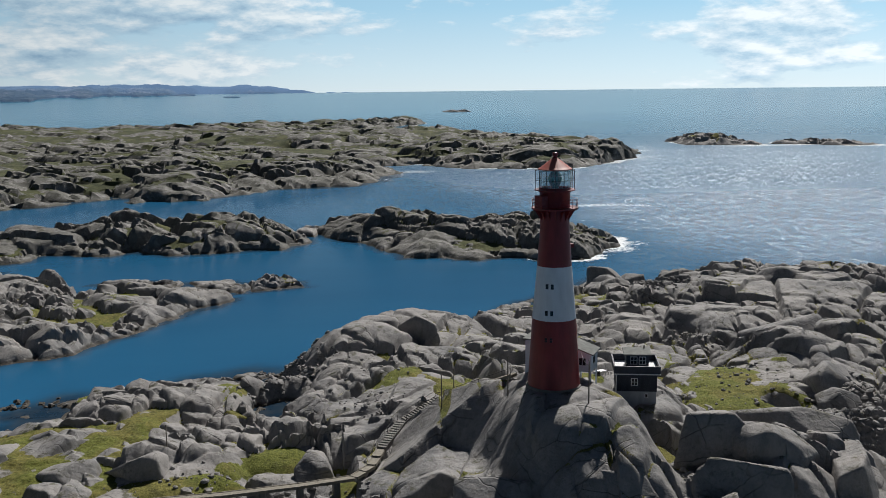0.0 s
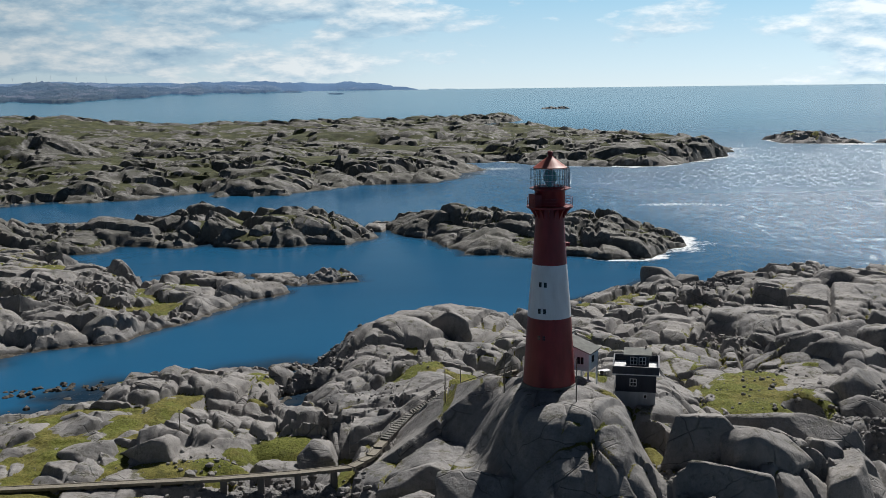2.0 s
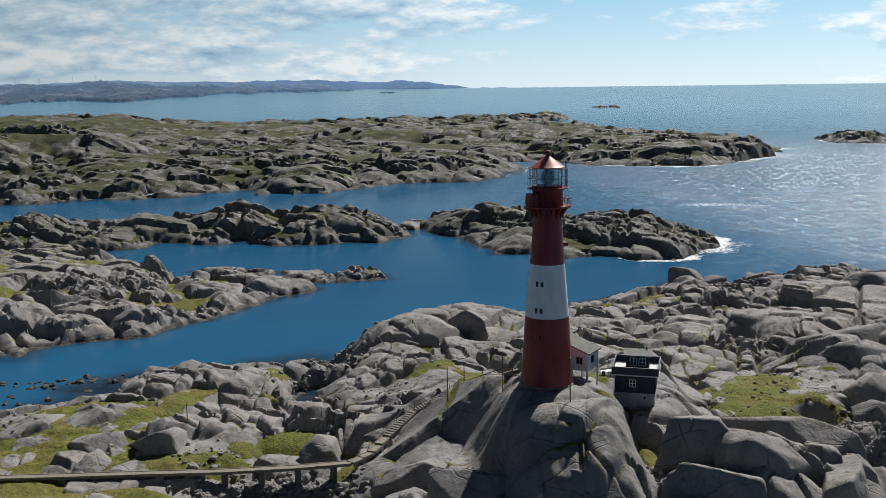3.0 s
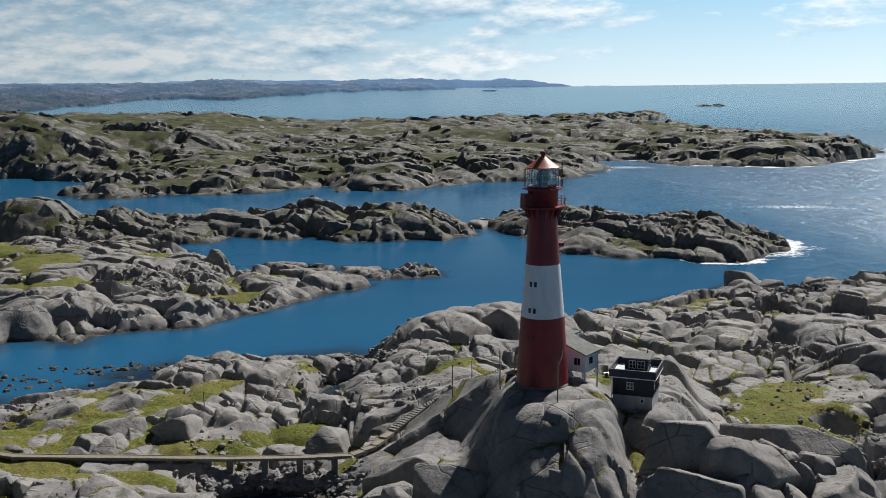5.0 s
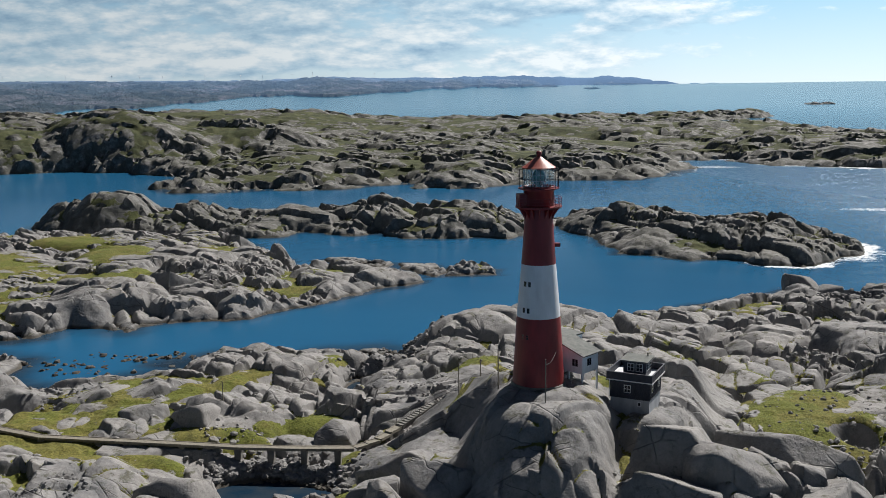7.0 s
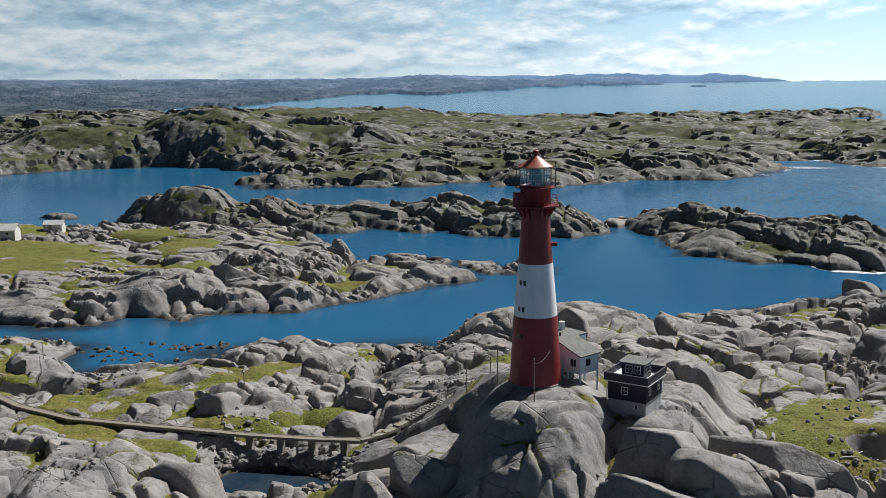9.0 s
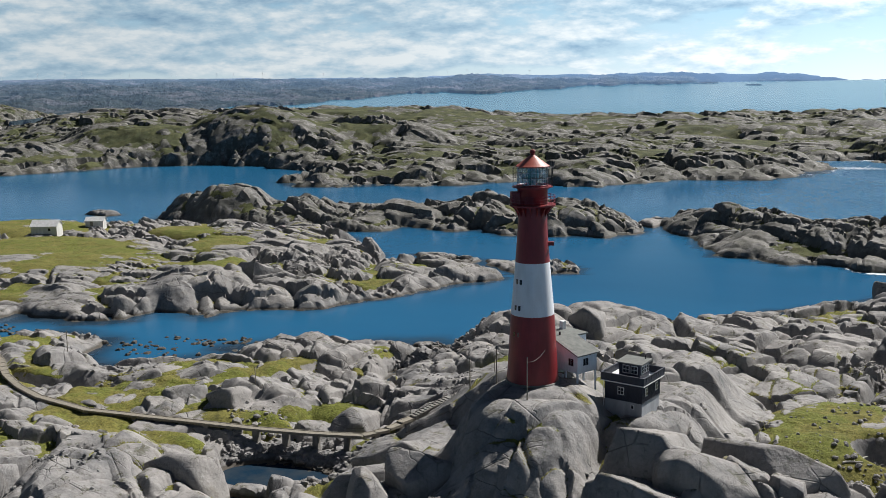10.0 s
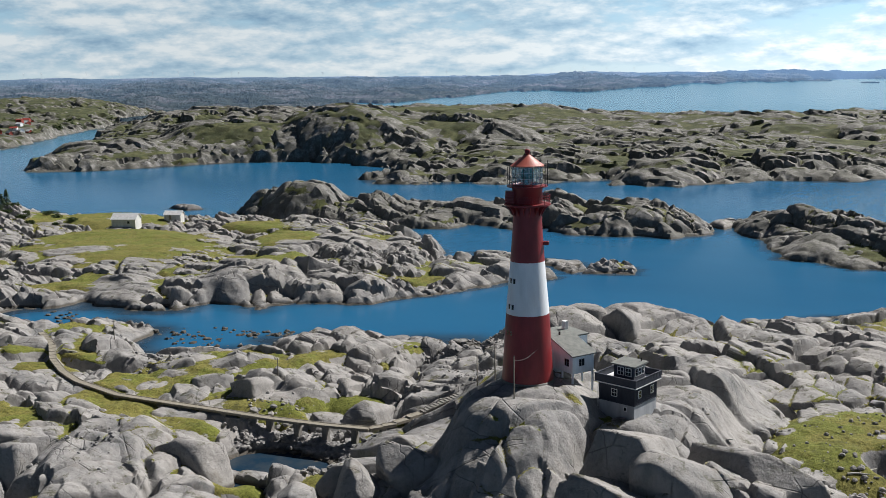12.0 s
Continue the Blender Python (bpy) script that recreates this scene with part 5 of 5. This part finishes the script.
# ---- walkway to the lighthouse ----
def walkway():
    ob = thing("walkway", (0, 0, 0), 0, "narrow pale walkway on stone piers winding over the rocks", "walkway")
    pts = [Vector(p) for p in WALK]
    k = 0
    for a, b in zip(pts, pts[1:]):
        n = max(1, round((b - a).length / 2.4))
        d = (b - a).normalized()
        for i in range(n):
            p, q = a + (b - a) * (i / n), a + (b - a) * ((i + 1) / n)
            m = Matrix.Translation((p + q) / 2) @ pose(0, 0, 0, 0, 0, math.degrees(math.atan2(d.y, d.x)))
            half = (q - p).length / 2 + 0.02
            o = part("deck_slab", block((-half, -0.62, -0.14), (half, 0.62, 0.0), 0.02), MAT["wood"], ob)
            o.matrix_basis = m
            for sgn in (-1, 1):
                o = part("edge_beam", block((-half, sgn * 0.62 - 0.07, -0.34), (half, sgn * 0.62 + 0.07, 0.07)), MAT["wood"], ob)
                o.matrix_basis = m
            k += 1
            if k % 2 == 0:
                g = height_at(p.x, p.y)
                if g < p.z - 0.5:
                    o = part("pier", block((-0.45, -0.62, g - p.z - 0.4), (0.45, 0.62, -0.14), 0.05), MAT["stone"], ob, "dark masonry pier")
                    o.matrix_basis = Matrix.Translation(p) @ pose(0, 0, 0, 0, 0, math.degrees(math.atan2(d.y, d.x)))
    return ob


def steps(name, a, b, wide, count, mat, label, rails=True):
    """A straight flight from a to b, tread by tread, on two strings."""
    a, b = Vector(a), Vector(b)
    d = Vector((b.x - a.x, b.y - a.y, 0))
    ob = thing(name, a, math.degrees(math.atan2(d.y, d.x)), label, "stairs")
    run, rise = d.length / count, (b.z - a.z) / count
    for i in range(count):
        part("tread", block((run * i - 0.06, -wide / 2, rise * (i + 1) - 0.16), (run * (i + 1), wide / 2, rise * (i + 1))), mat, ob)
    for sgn in (-1, 1):
        y = sgn * (wide / 2 + 0.06)
        st = bmesh.new()
        v = [st.verts.new((x, y + o, z)) for o in (-0.05, 0.05) for x, z in ((0, -0.5), (0, 0.08), (d.length, b.z - a.z + 0.08), (d.length, b.z - a.z - 0.5))]
        for f in ((0, 1, 2, 3), (7, 6, 5, 4), (0, 4, 5, 1), (1, 5, 6, 2), (2, 6, 7, 3), (3, 7, 4, 0)):
            st.faces.new([v[q] for q in f])
        part("string", st, mat, ob)
        if not rails:
            continue
        for x in (0.1, d.length * 0.5, d.length - 0.1):
            zz = (b.z - a.z) * x / d.length
            part("baluster", rod((x, y, zz), (x, y, zz + 0.95), 0.03, 6), MAT["iron"], ob)
        part("handrail", rod((0.1, y, 0.95), (d.length - 0.1, y, b.z - a.z + 0.95), 0.03, 6), MAT["iron"], ob)
    return ob


walkway()
steps("stairs", (-23.2, 10.3, 5.2), (-19.5, 17.0, 6.8), 1.3, 12, MAT["stone"], "worn stone steps climbing from the walkway")
steps("stairs", (-19.2, 17.4, 6.8), (-13.5, 20.0, 9.2), 1.3, 14, MAT["stone"], "worn stone steps between grass and rock")
steps("stairs", (-13.2, 19.8, 9.2), (-3.8, 8.5, 15.9), 1.2, 38, MAT["wood"], "long weathered timber stairs up to the tower")
steps("stairs", (21.4, 13.6, height_at(21.4, 13.6) - 0.15), (18.6, 17.2, height_at(18.6, 17.2) + 0.05), 0.9, 12, MAT["wood"], "weathered timber steps down the rock cleft", False)


def pole(x, y, z0, z1, arm=0.0):
    ob = thing("pole", (x, y, z0), 20, "slim weathered wooden pole standing on the rock", "pole", "poles on the island")
    part("shaft", rod((0, 0, -0.8), (0, 0, z1 - z0), 0.10, 8, None, 0.07), MAT["wood"], ob)
    part("cap", rod((0, 0, z1 - z0), (0, 0, z1 - z0 + 0.06), 0.1, 8), MAT["iron"], ob)
    if arm:
        part("crossarm", block((-arm, -0.05, z1 - z0 - 0.5), (arm, 0.05, z1 - z0 - 0.38)), MAT["wood"], ob)


pole(2.26, -9.4, 16.6, 22.6, 0.0)
pole(-6.0, 2.0, 15.5, 20.4)
pole(-14.0, 12.0, 10.5, 15.2)
pole(-54.0, 12.5, 4.2, 9.6)
pole(-105.0, 22.0, 4.0, 9.4, 0.4)
pole(-11.5, 16.5, 10.4, 14.6)
wire = bpy.data.curves.new("cable", 'CURVE')
wire.dimensions, wire.bevel_depth = '3D', 0.025
sp = wire.splines.new('POLY')
sp.points.add(12)
for i, p in enumerate(sp.points):
    t = i / 12
    p.co = (2.26 + t * 0.6, -9.4 + t * 6.1, 22.0 + t * 0.1 - 0.5 * math.sin(math.pi * t), 1)
wire.materials.append(MAT["iron"])
tagged(new("cable", wire), "thin dark cable from the pole to the tower", "cable")


# ---- table by the annex ----
def garden_table():
    z = height_at(9.6, 10.4)
    ob = thing("garden_table", (9.6, 10.2, z), 25, "white garden table on the worn rock", "table")
    part("tabletop", block((-0.95, -0.5, 0.70), (0.95, 0.5, 0.76), 0.02), MAT["trim"], ob)
    for x in (-0.8, 0.8):
        for y in (-0.4, 0.4):
            part("leg", block((x - 0.04, y - 0.04, -0.1), (x + 0.04, y + 0.04, 0.70)), MAT["trim"], ob)
    for dx, dy in ((-0.6, -1.1), (1.6, 0.3)):
        c = thing("garden_chair", (9.6 + dx, 10.2 + dy, z), 40 * dx, "dark garden chair beside the white table", "chair", "garden chairs")
        part("seat", block((-0.25, -0.25, 0.42), (0.25, 0.25, 0.47), 0.01), MAT["iron"], c)
        part("backrest", block((-0.25, 0.2, 0.47), (0.25, 0.25, 0.95), 0.01), MAT["iron"], c)
        for x in (-0.21, 0.21):
            for y in (-0.21, 0.21):
                part("leg", block((x - 0.025, y - 0.025, -0.1), (x + 0.025, y + 0.025, 0.42)), MAT["iron"], c)


garden_table()


def driftwood(x, y, turn, long, thick):
    """A bleached, slightly bent log with a broken stub."""
    z = height_at(x, y)
    ob = thing("driftwood", (x, y, z + thick * 0.7), turn, "bleached grey driftwood log lying on the grass", "driftwood", "driftwood on the meadow")
    b = bmesh.new()
    pts = [Vector((long * (k / 5 - 0.5), 0.06 * long * math.sin(k * 0.9), 0.02 * long * math.sin(k * 0.6))) for k in range(6)]
    for k in range(5):
        rod(pts[k], pts[k + 1], thick * (1 - 0.09 * k), 8, b, thick * (1 - 0.09 * (k + 1)))
    part("log", b, MAT["bleached"], ob)
    part("stub", rod(pts[3], pts[3] + Vector((0.3, 0.5, 0.25)) * long * 0.2, thick * 0.45, 6, None, thick * 0.25), MAT["bleached"], ob)


for x, y, turn, long, thick in ((41.5, 16.0, 25, 2.8, 0.16), (43.0, 18.5, 70, 1.9, 0.12), (44.5, 14.5, -10, 2.2, 0.13), (24.5, 13.5, 40, 1.7, 0.11), (39.0, 12.5, 10, 1.6, 0.10)):
    driftwood(x, y, turn, long, thick)


# ---- boathouses, village and trees ----
def gabled(name, x, y, z, turn, long, wide, eave, ridge, wall, roof, label, category="house", openings=()):
    ob = thing(name, (x, y, z), turn, label, category)
    b = bmesh.new()
    v = [b.verts.new(p) for p in ((-long / 2, -wide / 2, -1.5), (long / 2, -wide / 2, -1.5), (long / 2, wide / 2, -1.5), (-long / 2, wide / 2, -1.5),
                                  (-long / 2, -wide / 2, eave), (long / 2, -wide / 2, eave), (long / 2, wide / 2, eave), (-long / 2, wide / 2, eave), (-long / 2, 0, ridge), (long / 2, 0, ridge))]
    for f in ((0, 1, 5, 4), (2, 3, 7, 6), (1, 2, 6, 9, 5), (3, 0, 4, 8, 7), (3, 2, 1, 0)):
        b.faces.new([v[k] for k in f])
    part("wall", b, wall, ob)
    o, slope = 0.35, (ridge - eave) / (wide / 2)
    for sgn in (-1, 1):
        b = bmesh.new()
        y1, z1 = sgn * (wide / 2 + o), eave - slope * o
        lo = [b.verts.new(p) for p in ((-long / 2 - o, 0, ridge), (long / 2 + o, 0, ridge), (long / 2 + o, y1, z1), (-long / 2 - o, y1, z1))]
        hi = [b.verts.new(q.co + Vector((0, 0, 0.18))) for q in lo]
        fs = [lo, hi[::-1]] + [[lo[k], hi[k], hi[(k + 1) % 4], lo[(k + 1) % 4]] for k in range(4)]
        for f in fs:
            b.faces.new(f)
        bmesh.ops.recalc_face_normals(b, faces=b.faces)
        part("roof", b, roof, ob)
    for px, py, pz, ww, hh, rz in openings:
        o2 = part("door" if hh > 1.6 else "window", block((-ww / 2, -0.05, -hh / 2), (ww / 2, 0.06, hh / 2)), MAT["pane_dark"] if hh < 1.6 else MAT["wood"], ob)
        o2.matrix_basis = pose(px, py, pz, 0, 0, rz)
    return ob


def west_height(x, y):
    return float(relief(LANDS["western_shore"], np.array([float(x)]), np.array([float(y)]))[0][0])


gabled("boathouse", -234.5, 148.5, west_height(-234.5, 148.5) + 0.2, 24, 9.4, 6.0, 2.7, 4.6, MAT["grey"], MAT["slate"], "pale grey wooden boathouse with a light slate roof", "boathouse",
       ((-4.7, 0, 1.2, 2.2, 2.3, 90), (2.0, -3.0, 1.5, 0.9, 0.9, 180)))
gabled("boathouse", -234, 173.5, west_height(-234, 172.5) + 0.8, 24, 6.8, 4.4, 2.1, 3.4, MAT["grey"], MAT["slate"], "small grey boathouse with a slate roof by the water", "boathouse", ((-1.0, -2.2, 1.0, 1.0, 1.8, 180),))


def conifer(x, y, z, tall, seed):
    rnd = random.Random(seed)
    ob = thing("tree", (x, y, z), rnd.uniform(0, 360), "dark green conifer rooted in thin heath soil", "tree", "conifers on the western shore")
    part("trunk", rod((0, 0, -0.5), (0, 0, tall * 0.95), tall * 0.028, 7, None, 0.03), MAT["bark"], ob)
    verts, faces = [], []
    for k in range(420):
        t = rnd.random() ** 0.8
        reach = (1 - t) * tall * 0.26 * rnd.uniform(0.35, 1.1) + 0.1
        a = rnd.uniform(0, 6.283)
        p = Vector((reach * math.cos(a), reach * math.sin(a), tall * (0.12 + 0.88 * t) - 0.25 * reach))
        m = Matrix.Translation(p) @ Euler((rnd.uniform(-0.7, 0.7), rnd.uniform(-0.7, 0.7), a)).to_matrix().to_4x4()
        r = tall * 0.055 * rnd.uniform(0.6, 1.3)
        n0 = len(verts)
        verts += [m @ Vector(q) for q in ((-r, 0, 0), (0, -r * 0.5, r * 0.15), (r, 0, -r * 0.3), (0, r * 0.5, r * 0.15), (0, 0, r * 0.35))]
        faces += [(n0, n0 + 1, n0 + 4), (n0 + 1, n0 + 2, n0 + 4), (n0 + 2, n0 + 3, n0 + 4), (n0 + 3, n0, n0 + 4)]
    me = bpy.data.meshes.new("crown")
    me.from_pydata(verts, [], faces)
    me.materials.append(MAT["leaf"])
    new("crown", me).parent = ob


for i, (x, y, tall) in enumerate(((-303, 146, 8), (-298, 141, 5.5), (-308, 152, 9), (-314, 147, 8), (-305, 139, 5), (-311, 140, 6))):
    conifer(x, y, west_height(x, y) - 0.2, tall, 60 + i)


def shrub(x, y, z, wide, tall, seed):
    """A low broad-leaved bush: short stems under a ragged heap of leaves."""
    rnd = random.Random(seed)
    ob = thing("shrub", (x, y, z), rnd.uniform(0, 360), "low dense green shrub in the shelter of the rocks", "shrub", "shrubs on the western shore")
    for k in range(3):
        part("stem", rod((0, 0, -0.3), (rnd.uniform(-0.4, 0.4) * wide, rnd.uniform(-0.4, 0.4) * wide, tall * 0.6), 0.07, 6, None, 0.03), MAT["bark"], ob)
    verts, faces = [], []
    lobes = [(rnd.uniform(-0.6, 0.6) * wide, rnd.uniform(-0.6, 0.6) * wide, rnd.uniform(0.35, 0.62) * tall) for _ in range(6)]
    for k in range(460):
        cx, cy, cz = rnd.choice(lobes)
        way = Vector((rnd.gauss(0, 1), rnd.gauss(0, 1), rnd.gauss(0, 0.8))).normalized() * rnd.uniform(0.6, 1.05)
        p = Vector((cx + way.x * wide * 0.5, cy + way.y * wide * 0.5, max(0.1, cz + way.z * tall * 0.38)))
        m = Matrix.Translation(p) @ Euler((rnd.uniform(-1, 1), rnd.uniform(-1, 1), rnd.uniform(0, 6.28))).to_matrix().to_4x4()
        r = 0.34 * rnd.uniform(0.6, 1.3)
        n0 = len(verts)
        verts += [m @ Vector(q) for q in ((-r, 0, 0), (0, -r * 0.6, r * 0.2), (r, 0, -r * 0.2), (0, r * 0.6, r * 0.2))]
        faces += [(n0, n0 + 1, n0 + 2), (n0, n0 + 2, n0 + 3)]
    me = bpy.data.meshes.new("foliage")
    me.from_pydata(verts, [], faces)
    me.materials.append(MAT["bush"])
    new("foliage", me).parent = ob


for i, (x, y, wide, tall) in enumerate(((-295, 141, 3.2, 2.6), (-290, 138, 2.6, 1.8), (-280, 138, 2.8, 2.4), (-276, 137, 2.0, 1.5), (-284, 153, 3.4, 2.2), (-278, 152, 3.0, 1.8),
                                         (-268, 151, 2.4, 1.6), (-299, 149, 3.0, 2.8), (-262, 139, 1.6, 1.6), (-288, 146, 2.4, 1.8))):
    shrub(x, y, west_height(x, y) - 0.15, wide, tall, 90 + i)


def far_height(x, y):
    return max(float(relief(FAR[k], np.array([float(x)]), np.array([float(y)]), True)[0][0]) for k in ("village_shore", "peninsula"))


rnd = random.Random(4)
for i in range(14):
    x, y = -868 - 9 * i + rnd.uniform(-12, 6), 585 + 10.5 * i + rnd.uniform(-9, 9)
    red = rnd.random() < 0.55
    home = gabled("house", x, y, max(far_height(x, y), 1.0), rnd.uniform(-30, 60), rnd.uniform(6, 9), rnd.uniform(4.5, 5.5), rnd.uniform(2.2, 3.0), rnd.uniform(4.0, 4.8), MAT["tarred"] if red else MAT["white"],
           MAT["slate"] if i % 3 else MAT["tarred"], "small red wooden house in the village across the bay" if red else "small white wooden house in the village across the bay", "house",
                  ((0, -4.0, 2.0, 1.2, 1.2, 180),))
    tagged(home, group="village houses")


def far_woods():
    """Birch and pine thickets in the hollows beyond the bay."""
    rnd = random.Random(77)
    spots = [(-1015, 826, 60, 26), (-960, 800, 40, 24), (-1010, 915, 70, 24), (-870, 850, 60, 20), (-930, 720, 30, 16), (-1050, 740, 40, 22), (-830, 930, 60, 24), (-900, 860, 50, 18)]
    px, py = [], []
    for cx, cy, rx, ry in spots:
        for _ in range(34):
            px.append(cx + rnd.gauss(0, 0.5) * rx)
            py.append(cy + rnd.gauss(0, 0.5) * ry)
    ax, ay = np.array(px), np.array(py)
    hz = np.maximum(relief(FAR["village_shore"], ax, ay, True)[0], relief(FAR["peninsula"], ax, ay, True)[0])
    verts, faces = [], []
    for x, y, z in zip(px, py, hz):
        if z < 2:
            continue
        tall, wide = rnd.uniform(3.0, 6.0), rnd.uniform(2.0, 4.0)
        for _ in range(46):
            way = Vector((rnd.gauss(0, 1), rnd.gauss(0, 1), rnd.gauss(0, 1))).normalized() * rnd.uniform(0.5, 1.05)
            m = Matrix.Translation((x + way.x * wide, y + way.y * wide, z + tall * (0.5 + 0.5 * way.z))) @ Euler((rnd.uniform(-1, 1), rnd.uniform(-1, 1), rnd.uniform(0, 6))).to_matrix().to_4x4()
            r = rnd.uniform(0.5, 1.1)
            n0 = len(verts)
            verts += [m @ Vector(q) for q in ((-r, 0, 0), (0, -r * 0.6, r * 0.2), (r, 0, -r * 0.2), (0, r * 0.6, r * 0.2))]
            faces += [(n0, n0 + 1, n0 + 2), (n0, n0 + 2, n0 + 3)]
    me = bpy.data.meshes.new("far_woods")
    me.from_pydata(verts, [], faces)
    me.materials.append(MAT["bush"])
    tagged(new("far_woods", me), "dark green thickets in the hollows beyond the bay", "woods", kind="stuff")


far_woods()


# ---- far skerries and wind turbines ----
def far_rock(name, x, y, half, high, seed):
    me = boulder_mesh(seed, (half, half * 0.5, high), 2.2, 3, 4)
    # same material as the hills, with its added haze glow
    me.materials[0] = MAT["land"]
    ob = new(name, me)
    z = float(sea_level(np.array([math.hypot(x - EYE.x, y - EYE.y)]))[0])
    ob.matrix_basis = pose(x, y, z - high * 0.1, 0, 0, 4)
    return tagged(ob, kind="structure")


far_rock("backdrop_skerry", -74, 4426, 62, 22, 900)
far_rock("backdrop_skerry", -40, 4440, 36, 12, 901)
far_rock("backdrop_skerry", -330, 3840, 40, 7, 902)
far_rock("backdrop_skerry", 70, 4520, 30, 5, 903)
far_rock("backdrop_skerry", -560, 4060, 70, 8, 904)
far_rock("backdrop_skerry", 150, 4560, 40, 4, 905)


def turbine(x, y, z, seed):
    rnd = random.Random(seed)
    ob = thing("wind_turbine", (x, y, z), rnd.uniform(-60, 60), "slender white wind turbine on the distant hills", "wind turbine", "wind turbines on the hills")
    part("mast", rod((0, 0, -6), (0, 0, 20), 0.35, 8, None, 0.25), MAT["trim"], ob)
    part("nacelle", block((-0.6, -1.6, 19.4), (0.6, 1.6, 20.6), 0.2), MAT["trim"], ob)
    a0 = rnd.uniform(0, 2.1)
    for k in range(3):
        a = a0 + k * 2.0944
        part("blade", rod((0, -1.9, 20), (10 * math.sin(a), -1.9, 20 + 10 * math.cos(a)), 0.26, 5, None, 0.1), MAT["trim"], ob)


rnd = random.Random(12)
hills = bpy.data.objects["backdrop_hills"].data.vertices
for i in range(34):
    col = int(900 * (0.25 + 0.68 * (i + rnd.uniform(-0.45, 0.45)) / 34))
    best = max((hills[r * 900 + min(col, 899)].co for r in range(70, 104)), key=lambda c: (c.z - EYE.z) / math.hypot(c.x - EYE.x, c.y - EYE.y))
    turbine(best.x, best.y, best.z, 40 + i)
